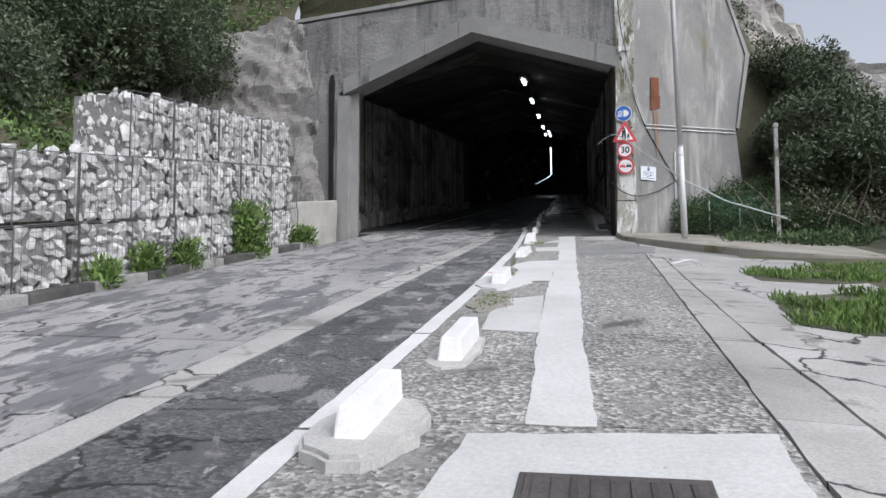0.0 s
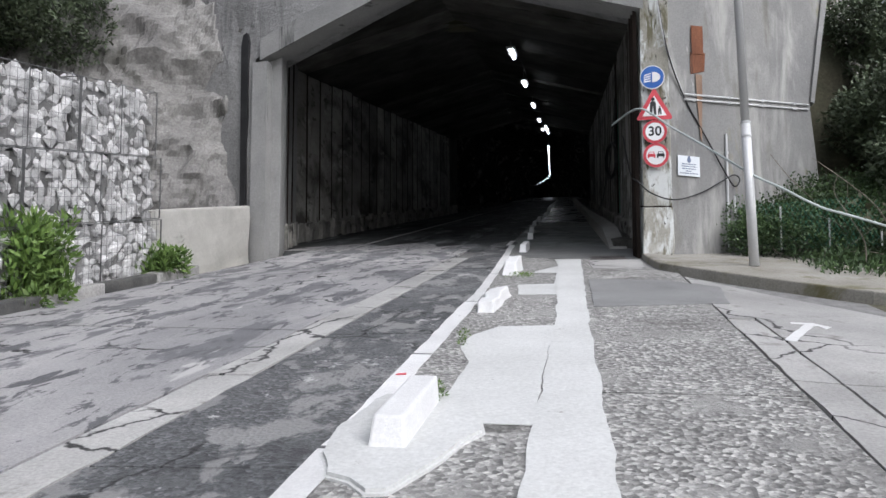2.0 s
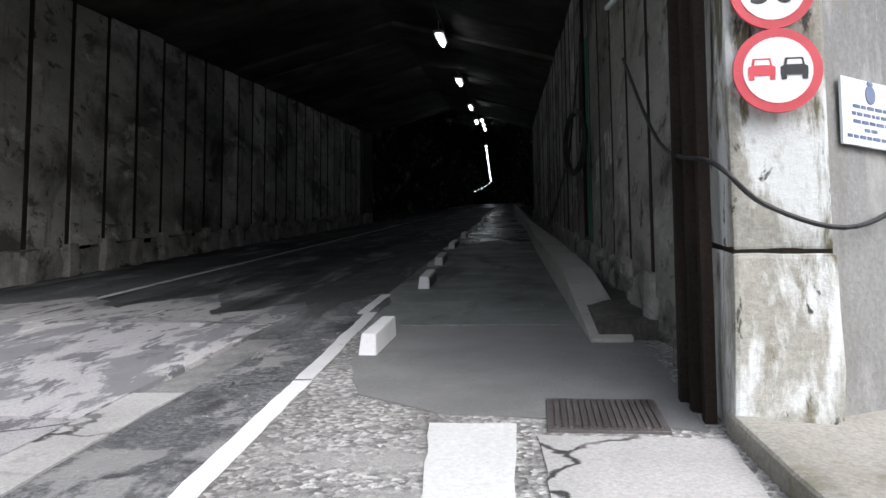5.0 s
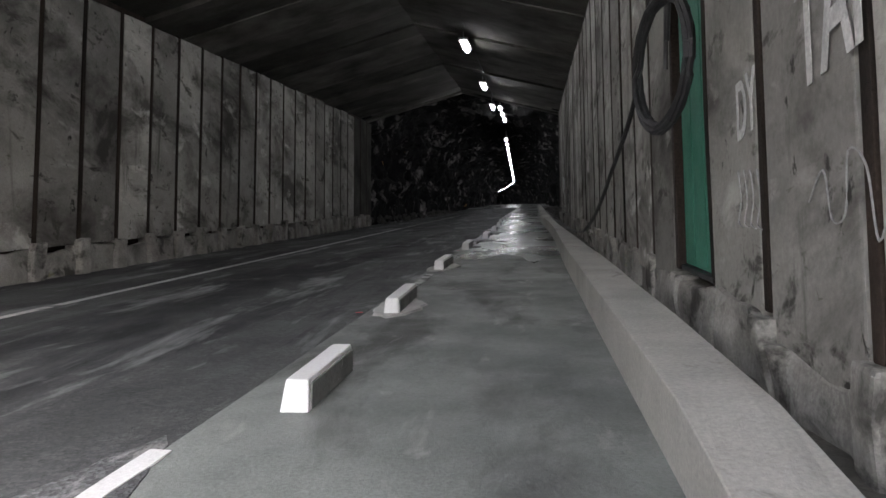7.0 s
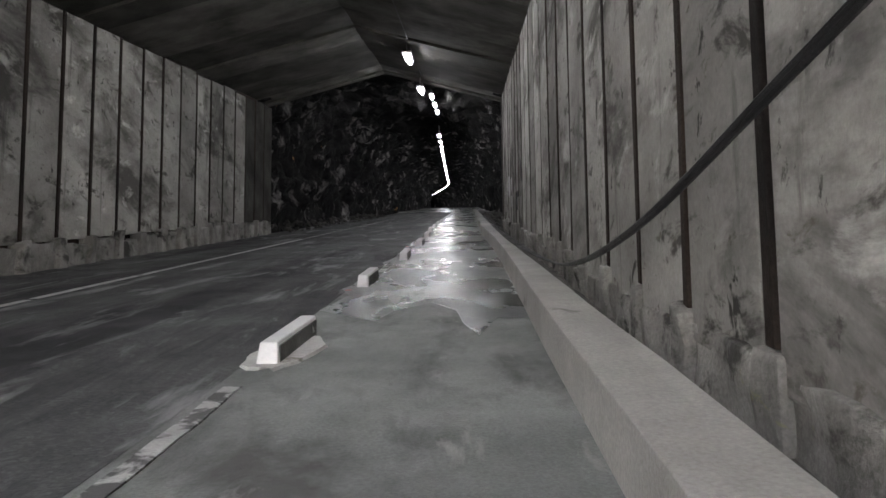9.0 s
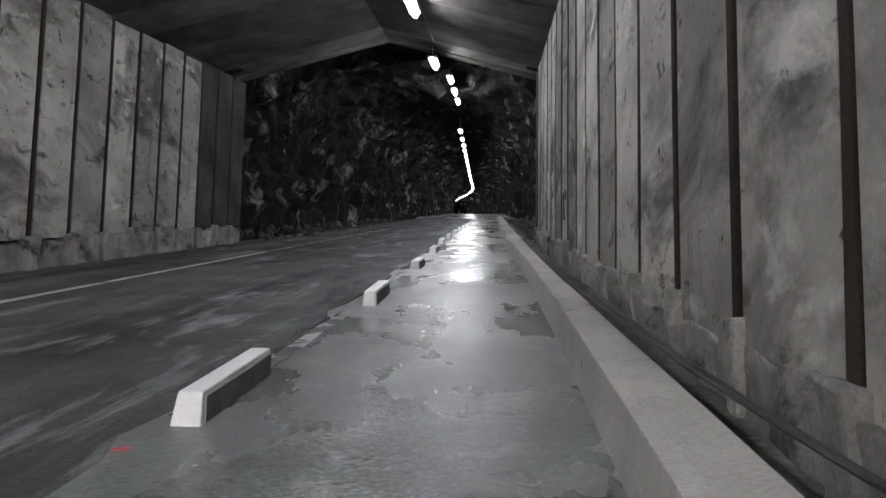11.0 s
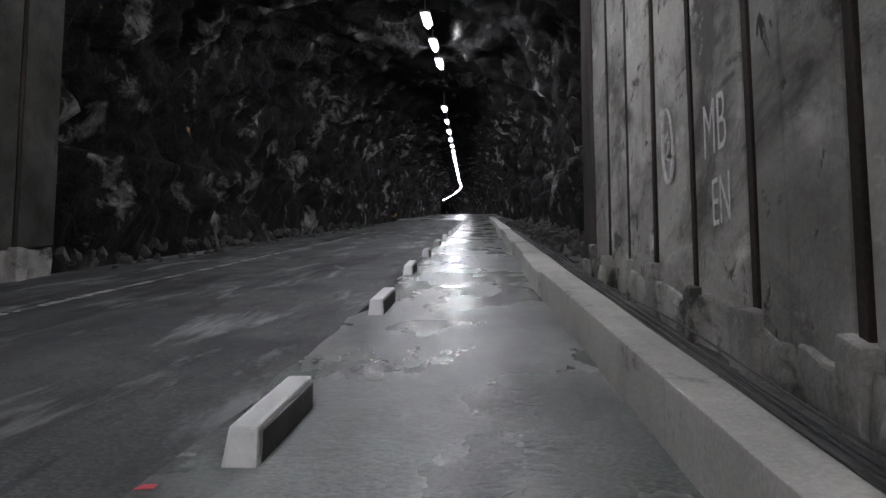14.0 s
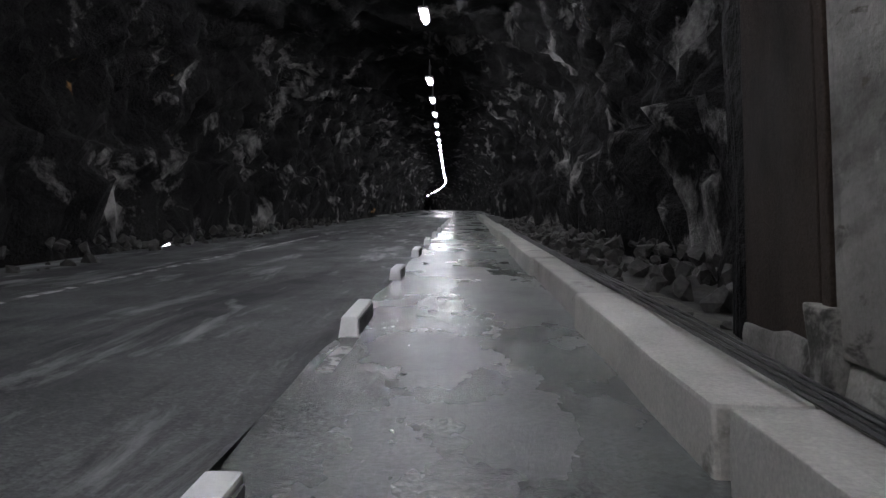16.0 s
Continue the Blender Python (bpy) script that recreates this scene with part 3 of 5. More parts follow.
kerb_line = spline([V(1.66, 16.4), V(1.72, 15.35), V(1.86, 14.75), V(2.3, 14.15), V(2.85, 13.5), V(3.45, 12.9), V(4.4, 12.35), V(6.2, 12.0), V(9, 11.9)], 3)
kerb_east = tagged(new("kerb"), "low mossy concrete kerb curving to the pillar", "kerb", "", "structure")
for a, b in zip(kerb_line, kerb_line[1:]):
    d = (b - a).normalized()
    n = Vector((d.y, -d.x, 0)).normalized() * -0.11
    a2, b2 = a + d * 0.001, b - d * 0.001
    bm = bmesh.new()
    lo, hi = -0.15, 0.088
    vs = [bm.verts.new(p + Vector((0, 0, z + fall(p.x)))) for p in (a2, a2 + n, b2, b2 + n) for z in (lo, hi)]
    for f in BOX:
        bm.faces.new([vs[i] for i in f])
    bmesh.ops.recalc_face_normals(bm, faces=bm.faces)
    bmesh.ops.bevel(bm, geom=[e for e in bm.edges if abs((e.verts[0].co - e.verts[1].co).normalized().dot(d)) > 0.9], offset=0.025, segments=3, profile=0.6, affect="EDGES")
    part("kerb_stone", bm, M_PAVE, kerb_east)
pav = [(p.x + 0.05, p.y + 0.06) for p in kerb_line]
tagged(part("pavement", apron(pav + [(9, 19), (1.8, 19)], -0.1, 0.075, 0), M_PAVE), "mossy concrete pavement behind the kerb", "pavement", "", "structure")

# west kerb, painted black and white long ago
kerb_west = tagged(new("kerb"), "low kerb with faded black and white paint", "kerb", "", "structure")
for i in range(22):
    y0 = -7 + i * 1.0
    part("kerb_stone", box_bm(-4.55, -4.36 + 0.015 * rnd.random(), y0, y0 + 0.985, -0.12, 0.10 + 0.015 * rnd.random(), 0.02, rough=0.012), M_KERB if i % 2 else M_KERB_DARK, kerb_west)

# manhole cover and gully grate
cover = thing("manhole_cover", V(1.27, 2.86, 0.004), "rectangular ribbed cast iron manhole cover in pale concrete", "manhole cover")
part("cover_frame", box_bm(-0.325, 0.325, -0.29, 0.29, -0.03, 0.004, 0.004), M_CAST, cover)
part("cover_plate", box_bm(-0.30, 0.30, -0.265, 0.265, -0.02, 0.010, 0.004), M_CAST, cover)
for i in range(9):
    for j in range(2):
        x, y = -0.26 + 0.065 * i, -0.22 + 0.24 * j
        part("cover_rib", box_bm(x - 0.012, x + 0.012, y, y + 0.2, 0.009, 0.016, 0.002), M_CAST, cover)
grate = thing("gully_grate", V(1.19, 16.6, 0.004), "iron gully grate set in concrete at the tunnel mouth", "grate")
part("grate_frame", box_bm(-0.25, 0.25, -0.24, 0.24, -0.03, 0.006, 0.003), M_CAST, grate)
for i in range(16):
    x = -0.215 + 0.0285 * i
    part("grate_bar", box_bm(x, x + 0.014, -0.21, 0.21, 0.005, 0.014), M_CAST, grate)

# ---- separator blocks along the line ----
def separator(x, y, w, length, h, label, side=None, tilt=0.0, pad=None, worn=0.0):
    b = thing("separator_block", V(x, y, 0.0), label, "kerb block", "separator blocks along the walk")
    b.rotation_euler = (0, 0, tilt)
    bm = box_bm(-w / 2, w / 2, 0, length, -0.02, h, 0.0)
    for v in bm.verts:
        if v.co.z - S * v.co.y > 0.05:
            v.co.x *= 0.82
            if v.co.y < 0.1:
                v.co.y += 0.05
    bmesh.ops.bevel(bm, geom=bm.edges[:], offset=0.014, segments=2, profile=0.6, affect="EDGES")
    if worn:
        bmesh.ops.subdivide_edges(bm, edges=[e for e in bm.edges if e.calc_length() > 0.05], cuts=5, use_grid_fill=True)
        for v in bm.verts:
            q = v.co * 6.0 + Vector((y, 0, 0))
            v.co += worn * Vector((1.4 * noise.noise(q), noise.noise(q + Vector((5, 0, 0))), noise.noise(q + Vector((0, 7, 0)))))
            v.co.z -= worn * 1.5 * max(0.0, abs(v.co.y - length / 2) / (length / 2) - 0.6)
    part("block_body", bm, M_BLOCK, b, "", bool(worn))
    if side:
        # Flank towards the walk gets a darker grey face with pale flecks.
        part("bare_side", prism_bm([(w / 2 - 0.02, 0.06), (w / 2 + 0.001, 0.06), (w / 2 + 0.001, length - 0.03), (w / 2 - 0.02, length - 0.03)], 0.0, h * 0.80), M_BLOCK_SIDE, b, "dark grey flank with pale flecks")
    if pad:
        o = [(pad[0] * math.cos(a) * (1 + .35 * noise.noise(Vector((2 * math.cos(a), 2 * math.sin(a), y)))), length * .42 + pad[1] * math.sin(a) * (1 + .3 * noise.noise(Vector((2.4 * math.cos(a), y, 2.4 * math.sin(a)))))) for a in [2 * math.pi * k / 22 for k in range(22)]]
        bm = prism_bm(o, -0.02, pad[2], jag=0.02, step=0.06)
        bmesh.ops.bevel(bm, geom=[e for e in bm.edges if all(v.co.z - S * v.co.y > pad[2] - 0.01 for v in e.verts) and e.is_manifold and e.calc_face_angle(0) > 0.5], offset=min(0.02, pad[2] * .7), segments=2, affect="EDGES")
        part("mortar_pad", bm, M_STRIP if pad[2] == 0.02 else M_MORTAR, b, "pale painted bed" if pad[2] == 0.02 else "rough mortar bed")


OUT = "white painted concrete separator block on the road"
separator(0.27, 3.24, 0.14, 0.62, 0.19, OUT + " on a mortar bed", pad=(0.24, 0.46, 0.06))
separator(0.365, 4.8, 0.15, 0.74, 0.15, OUT, pad=(0.17, 0.5, 0.012))
separator(0.20, 8.35, 0.16, 0.66, 0.14, OUT, pad=(0.3, 0.6, 0.02))
separator(0.10, 11.68, 0.18, 1.05, 0.10, "worn separator block, a low rounded white painted hump", worn=0.034, tilt=-0.02)
separator(0.005, 14.44, 0.18, 0.75, 0.19, OUT + ", broken and rounded", worn=0.03)
separator(-0.15, 17.8, 0.12, 0.7, 0.14, OUT)
INN = "white topped concrete separator block in the tunnel"
INNER = [(21.25, -0.29, .8), (23.88, -0.385, 1.0), (27.45, -0.48, 1.0), (31.3, -0.5, .95), (34.92, -0.385, 1.0), (38.78, -0.40, .8), (42.35, -0.45, .9), (45.98, -0.55, .9), (49.6, -0.6, .6), (53.2, -0.62, .8),
         (56.8, -0.62, .8), (60.4, -0.62, .8), (64, -0.62, .8), (67.6, -0.62, .8), (71.2, -0.62, .8), (74.8, -0.62, .8), (78.4, -0.62, .8), (82, -0.62, .8)]
for i, (y, x, ln) in enumerate(INNER):
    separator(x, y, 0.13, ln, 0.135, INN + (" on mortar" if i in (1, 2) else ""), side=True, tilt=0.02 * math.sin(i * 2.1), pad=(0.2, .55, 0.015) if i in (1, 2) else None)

# ---- tunnel floor ----
floor_ob = tagged(part("tunnel_road", box_bm(XL - 0.1, -0.62, 18.55, 92, -0.1, -0.002), M_FLOORIN), "dark worn tunnel carriageway", "road", "", "structure")
tagged(part("walk_lane", box_bm(-0.618, 1.5, 18.95, 31.5, -0.1, -0.002), M_DAMP), "damp concrete walking lane in the tunnel", "road", "", "structure")
tagged(part("walk_lane", prism_bm([(-0.618, 29.6), (-0.1, 29.0), (0.3, 30.6), (0.7, 28.4), (1.0, 29.8), (1.5, 29.0), (1.5, 92), (-0.618, 92)], -0.1, 0.001, jag=0.12, step=0.5), M_WET), "wet shining walking lane in the tunnel", "road", "", "structure")
for y0, y1, m in ((19.5, 20.75, M_LINE), (25.3, 27.0, M_LINE_WORN), (31.9, 34.6, M_LINE_WORN), (35.9, 36.6, M_LINE_WORN), (37.0, 38.5, M_LINE_WORN), (45.0, 46.1, M_LINE_WORN)):
    yy = [y0 + (y1 - y0) * k / 5 for k in range(6)]
    tagged(part("white_line", prism_bm([(-0.47 - (0.1 if y0 < 20 else 0), y) for y in yy] + [(-0.56 - (0.1 if y0 < 20 else 0), y) for y in reversed(yy)], 0.0, 0.007, jag=0.012, step=0.09), m), "worn white line beside the blocks", "road marking", "white line", "structure")
for y0 in range(18, 60, 6):
    tagged(part("white_line", prism_bm([(-3.74, y0 + .6), (-3.64, y0 + .6), (-3.64, y0 + 6.5), (-3.74, y0 + 6.5)], 0.0, 0.003, jag=0.012), M_LINE_EDGE if y0 < 40 else M_LINE_WORN), "worn white line at the carriageway edge", "road marking", "white line", "structure")
for x, y in ((-0.66, 24.0), (-0.6, 31.0), (-0.62, 38.6), (-0.05, 9.55)):
    tagged(part("paint_spot", prism_bm([(x - .03, y - .02), (x + .03, y - .012), (x + .025, y + .022), (x - .02, y + .012)], 0.006, 0.009, jag=0.012, step=0.03), M_RED), "small red paint mark on the road", "road marking", "", "structure")

# ledge along the right wall, broken at one joint
def ledge_bm(y0, y1, h):
    bm = box_bm(0, 1, y0, y1, -0.05, h, 0.014, rough=0.010, cuts=3)
    for v in bm.verts:
        a = float(np.interp(v.co.y, [18, 23, 28, 33, 37, 40, 43.5], [1.18, 1.14, 1.11, 1.13, 1.115, 1.06, 0.99]))
        b_ = float(np.interp(v.co.y, [18, 25, 36, 43.5], [1.46, 1.45, 1.29, 1.26]))
        v.co.x = a + (b_ - a) * v.co.x
        k = float(np.interp(v.co.y, [18.2, 20.6], [0.12, 1.0]))
        v.co.z = S * v.co.y + (v.co.z - S * v.co.y) * k
    return bm


ledge = tagged(new("ledge"), "pale concrete ledge along the foot of the wall", "ledge", "", "structure")
ys = [18.2, 21.3, 24.6, 28.0, 31.5, 35.2, 39.0, 43.5]
for k, (y0, y1) in enumerate(zip(ys, ys[1:])):
    h = 0.26
    part("ledge_length", ledge_bm(y0, y1 - 0.004, h), M_LEDGE, ledge)
ys = [43.62, 46.6, 50.3, 54.5, 59, 66, 76, 92]
for k, (y0, y1) in enumerate(zip(ys, ys[1:])):
    part("ledge_length", box_bm(0.97 + 0.06 * (k % 2), 1.32, y0, y1 - 0.05, -0.05, 0.24 - 0.02 * (k % 2), 0.02, rough=0.02, cuts=3), M_LEDGE, ledge)
tagged(part("gutter", box_bm(1.24, 2.4, 18.3, 48, -0.06, 0.12, rough=0.05, cuts=5), M_DIRT), "dirty gutter between ledge and wall", "gutter", "", "structure")


# ---- lined walls: panels between rails standing on a plinth ----
def lined_wall(name, side, y0, y1, label, gap=None):
    """side: -1 west, 1 east. A backing wall, a plinth, and bays of panel and rail."""
    x = XL if side < 0 else XR
    back = tagged(part(name, box_bm(min(x + side * 0.13, x + side * 0.55), max(x + side * 0.13, x + side * 0.55), y0, y1, -0.1, EAVE + 0.12), M_RAIL), label, "wall", "", "structure")
    r = random.Random(11 + side)
    ph = 0.44 if side < 0 else 0.42
    n = round((y1 - y0) / 0.92)
    w = (y1 - y0) / n
    for i in range(n):
        a = y0 + i * w
        off = r.uniform(-0.006, 0.006)
        lo = ph - (0.03 if side < 0 else 0.14)
        if not (gap and gap[0] <= a + w / 2 <= gap[1]):
            xa, xb = sorted((x + off, x + side * 0.12))
            # Last three west panels are dimmed by colour, using the dark ceiling material.
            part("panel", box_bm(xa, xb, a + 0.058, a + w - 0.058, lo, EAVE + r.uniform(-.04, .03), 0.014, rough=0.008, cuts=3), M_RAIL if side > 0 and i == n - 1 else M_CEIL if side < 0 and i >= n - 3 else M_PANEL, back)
        # a rail in the joint: foot flange, web, head
        xa, xb = sorted((x + side * 0.05, x + side * 0.13))
        bm = box_bm(xa, xb, a - 0.014, a + 0.014, ph, EAVE, 0)
        xa, xb = sorted((x - side * 0.004, x + side * 0.055))
        for b in (box_bm(xa, xb, a - 0.036, a + 0.036, ph, EAVE, 0.008, rough=0.010, cuts=3),):
            me = bpy.data.meshes.new("tmp")
            b.to_mesh(me)
            b.free()
            bm.from_mesh(me)
            bpy.data.meshes.remove(me)
        part("rail", bm, M_RAIL, back)
        # rail shoe and the plinth length beside it
        d = 0.10 if side < 0 else 0.035
        sw = 0.11 if side < 0 else 0.085
        xa, xb = sorted((x - side * (d + r.uniform(0, .03)), x + side * 0.12))
        part("rail_shoe", box_bm(xa, xb, a - sw, a + sw, -0.05, ph + r.uniform(-.03, .06), 0.02, rough=0.05, cuts=2), M_PLINTH, back)
        xa, xb = sorted((x - side * (d - (0.07 if side < 0 else 0.02) + r.uniform(-.02, .02)), x + side * 0.12))
        part("plinth_length", box_bm(xa, xb, a + sw - .005, a + w - sw + .005, -0.05, ph - 0.04 + r.uniform(-.08, .03), 0.02, rough=0.06, cuts=4), M_PLINTH, back)
    return back


EEND = 17.485 + 30 * 0.9215
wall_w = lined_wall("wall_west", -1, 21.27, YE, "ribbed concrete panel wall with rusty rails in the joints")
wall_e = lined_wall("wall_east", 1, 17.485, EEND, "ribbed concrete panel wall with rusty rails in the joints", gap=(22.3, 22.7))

# pitched ceiling in cross strips of uneven level, one mesh
vs, fs = [], []
y = 17.0
r = random.Random(5)
while y < YE:
    ln = r.choice((0.9, 1.3, 1.8, 2.4))
    y1 = min(YE, y + ln)
    up = r.choice((0.0, 0.05, 0.11, 0.02))
    if y1 < 19.2:
        up = 0.0
    for xa, xb, ha, hb in ((XL - 0.3, XM, EAVE + up - .04, RIDGE + up), (XM, XR + 0.3, RIDGE + up, EAVE + up - .04)):
        k = len(vs)
        for yy in (y, y1 - 0.015):
            ya, yb = max(yy, face_y(xa) + 0.2), max(yy, face_y(xb) + 0.2)
            vs += [V(xa, ya, ha), V(xb, yb, hb), V(xb, yb, hb + 0.35), V(xa, ya, ha + 0.35)]
        fs += [(k, k + 1, k + 5, k + 4), (k + 2, k + 3, k + 7, k + 6), (k, k + 3, k + 2, k + 1), (k + 4, k + 5, k + 6, k + 7), (k + 1, k + 2, k + 6, k + 5), (k, k + 4, k + 7, k + 3)]
    y = y1
tagged(put("ceiling", vs, fs, M_CEIL), "dark pitched concrete ceiling in cross strips", "ceiling", "", "structure")


# ---- bare rock bore beyond the lining ----
def bend(y):
    """Sideways shift and drop of the bore far in."""
    k = max(0.0, y - 140) / 85
    return -8.0 * k * k, -2.0 * k * k


def bore():
    ny, na = 520, 116
    vs, fs = [], []
    for j in range(ny + 1):
        q = j / ny
        y = YE - 0.9 + 60 * q + 160 * q ** 3
        dx, dz = bend(y)
        for i in range(na + 1):
            a = math.pi * (1.06 - 1.12 * i / na)
            ex = math.copysign(abs(math.cos(a)) ** 0.62, math.cos(a))
            bx, bh = -1.9 + 4.75 * ex, 5.75 * max(0.0, math.sin(a)) ** 0.72 - (0.35 if math.sin(a) < 0.05 else 0)
            p = Vector((bx, y, bh))
            n1 = noise.fractal(p * 0.45 + Vector((3, 0, 8)), 1.0, 2.1, 4)
            n2 = noise.ridged_multi_fractal(p * 0.9, 0.9, 2.2, 4, 1.0, 2.0) - 1.0
            n3 = noise.fractal(p * 2.6, 0.8, 2.2, 4)
            push = 0.5 * n1 + 0.34 * n2 + 0.17 * n3 - (0.25 if i < 14 or i > na - 14 else 0)
            c = Vector((-1.9, 0, 2.4))
            d = Vector((bx, 0, bh)) - c
            d.normalize()
            bx, bh = bx + d.x * push, bh + d.z * push
            vs.append(V(bx + dx, y, bh + dz))
    for j in range(ny):
        for i in range(na):
            k = j * (na + 1) + i
            fs.append((k, k + na + 1, k + na + 2, k + 1))
    return vs, fs


bv, bf = bore()
tagged(put("rock_bore", bv, bf, M_ROCK, None, "", True), "rough hewn rock bore of the tunnel, light and shade painted in", "rock wall", "", "structure")
# far floor that follows the bend, and an added wall that closes the bore
vs, fs = [], []
for j in range(41):
    y = 91.9 + (267 - 91.9) * j / 40
    dx, dz = bend(y)
    vs += [V(-7.5 + dx, y, dz), V(3.8 + dx, y, dz)]
    if j:
        k = 2 * j
        fs.append((k - 2, k - 1, k + 1, k))
tagged(put("tunnel_road", vs, fs, M_WET), "wet tunnel road far in", "road", "", "structure")
dx, dz = bend(266)
tagged(part("end_wall", box_bm(-9 + dx, 5 + dx, 265, 265.5, -1 + dz, 8 + dz), M_ROCK), "added wall that closes the far bore", "wall", "", "structure")
# rock face that closes the bore round the end of the lining
vs = []
for x0, x1, h0, h1 in ((-9, XL - 0.12, -0.3, 7.5), (XR + 0.12, 5, -0.3, 7.5)):
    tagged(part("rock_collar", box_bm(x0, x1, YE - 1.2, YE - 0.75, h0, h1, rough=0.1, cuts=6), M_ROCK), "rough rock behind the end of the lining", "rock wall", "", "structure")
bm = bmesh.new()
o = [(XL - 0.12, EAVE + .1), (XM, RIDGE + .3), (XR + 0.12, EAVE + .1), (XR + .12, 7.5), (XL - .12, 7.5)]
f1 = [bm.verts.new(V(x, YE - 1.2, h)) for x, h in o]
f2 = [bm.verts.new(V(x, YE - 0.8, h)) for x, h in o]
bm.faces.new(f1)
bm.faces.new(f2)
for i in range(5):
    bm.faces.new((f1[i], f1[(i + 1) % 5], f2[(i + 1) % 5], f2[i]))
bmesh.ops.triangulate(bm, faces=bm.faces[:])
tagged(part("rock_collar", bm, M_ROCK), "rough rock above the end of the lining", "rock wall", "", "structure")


def rock_mesh(seed, n=12, squash=(1, 1, 0.8)):
    """An angular stone: the hull of random points."""
    r_ = random.Random(seed)
    bm = bmesh.new()
    for _ in range(n):
        v = Vector((r_.gauss(0, 1), r_.gauss(0, 1), r_.gauss(0, 1))).normalized() * r_.uniform(0.8, 1.1)
        bm.verts.new((v.x * squash[0], v.y * squash[1], v.z * squash[2]))
    bmesh.ops.convex_hull(bm, input=bm.verts[:])
    bmesh.ops.delete(bm, geom=[v for v in bm.verts if not v.link_faces], context="VERTS")
    bmesh.ops.recalc_face_normals(bm, faces=bm.faces)
    me = bpy.data.meshes.new("stone")
    bm.to_mesh(me)
    bm.free()
    return me


STONES = [rock_mesh(k) for k in range(16)]
for s in STONES:
    s.materials.append(M_STONE)


def heap(name, spots, material, label, kind="stuff"):
    """Many stones of (place, size, turn seed) joined in one mesh."""
    vs, fs = [], []
    for p, size, k in spots:
        me = STONES[k % 16]
        m = Euler((k * 1.3, k * 2.1, k * 0.7)).to_matrix()
        base = len(vs)
        for v in me.vertices:
            q = m @ v.co
            vs.append((p[0] + q.x * size, p[1] + q.y * size, p[2] + q.z * size))
        fs += [tuple(base + i for i in f.vertices) for f in me.polygons]
    return tagged(put(name, vs, fs, material), label, "rubble", "", kind)


spots = []
for k in range(520):
    y = rnd.uniform(45.6, 72)
    x = rnd.uniform(1.35, 2.9)
    spots.append((V(x, y, 0.05 + 0.22 * (x - 1.3)), rnd.uniform(0.04, 0.15), k))
for k in range(160):
    y = rnd.uniform(47, 75)
    x = rnd.uniform(-6.2, -5.0)
    spots.append((V(x, y, -0.02 + 0.25 * max(0, -5.3 - x)), rnd.uniform(0.04, 0.16), k))
heap("rubble", spots, M_RUBBLE, "fallen rock rubble along the bare rock walls")
tagged(part("rubble_bank", prism_bm([(1.34, 45.7), (3.6, 45.7), (3.6, 92), (1.34, 92)], -0.1, 0.12), M_RUBBLE), "earth bank at the foot of the rock", "ground", "", "structure")

# ---- tunnel lamps ----
def lamp(x, y, h, length=1.2, drop=0.25, r=0.05):
    dx, dz = bend(y)
    dx -= 1.9 * max(0.0, min(1.0, (y - 58) / 82))
    l = thing("tunnel_lamp", V(x + dx, y, h + dz), "lit fluorescent tunnel lamp hung under the roof", "lamp", "tunnel lamps")
    part("housing", box_bm(-2.2 * r, 2.2 * r, -length / 2, length / 2, 0.03, 0.09, 0.012), M_HOUSING, l)
    part("tube", tube_bm([(0, -length / 2 + .04, -S * length / 2), (0, length / 2 - .04, S * length / 2)], r, 8), M_GLOW, l, "glowing white tube")
    for s in (-1, 1):
        part("hanger", tube_bm([(0, s * length * .4, S * s * length * .4 + 0.08), (0, s * length * .4, S * s * length * .4 + 0.08 + drop)], 0.008, 5), M_HOUSING, l)


for x, y, h in ((-0.8, 23.8, 4.5), (-0.8, 29.0, 4.5), (-0.8, 35.0, 4.5), (-0.8, 41.2, 4.5), (-0.8, 46.1, 4.45), (-0.8, 52.6, 5.2), (-0.8, 55.2, 5.2), (-0.8, 57.7, 5.2)):
    lamp(x, y, h)
y = 62.5
while y < 140:
    lamp(-0.8, y, 4.5, 0.9, 0.5, 0.05)
    y += 4.0
while y < 232:
    lamp(-0.8, y, 4.5, 1.2, 0.5, 0.055)
    y += 8.0
tagged(part("lamp_cable", tube_bm([V(-0.72, 17.5 + 2.5 * k, 4.72 + (0.03 if k % 2 else 0)) for k in range(12)], 0.012, 5), M_CABLE), "thin supply cable along the tunnel lamps", "cable")


# ---- portal ----
XA = -1.50


def wall_prism(outline, front, depth, yfun=face_y, cuts=0, rough=0.0):
    """A wall piece with an outline of (x, h), its face front metres before the portal's face."""
    bm = bmesh.new()
    f = [bm.verts.new(V(x, yfun(x) - front, h)) for x, h in outline]
    k = [bm.verts.new((x, yfun(x) - front + depth, h + S * (yfun(x) - front))) for x, h in outline]
    bm.faces.new(f)
    bm.faces.new(k)
    n = len(outline)
    for i in range(n):
        bm.faces.new((f[i], f[(i + 1) % n], k[(i + 1) % n], k[i]))
    bmesh.ops.recalc_face_normals(bm, faces=bm.faces)
    if cuts:
        bmesh.ops.triangulate(bm, faces=bm.faces[:])
        bmesh.ops.subdivide_edges(bm, edges=bm.edges[:], cuts=cuts, use_grid_fill=True)
        for v in bm.verts:
            v.co.y += rough * noise.fractal(v.co * 0.9, 1.0, 2.0, 4)
    return bm


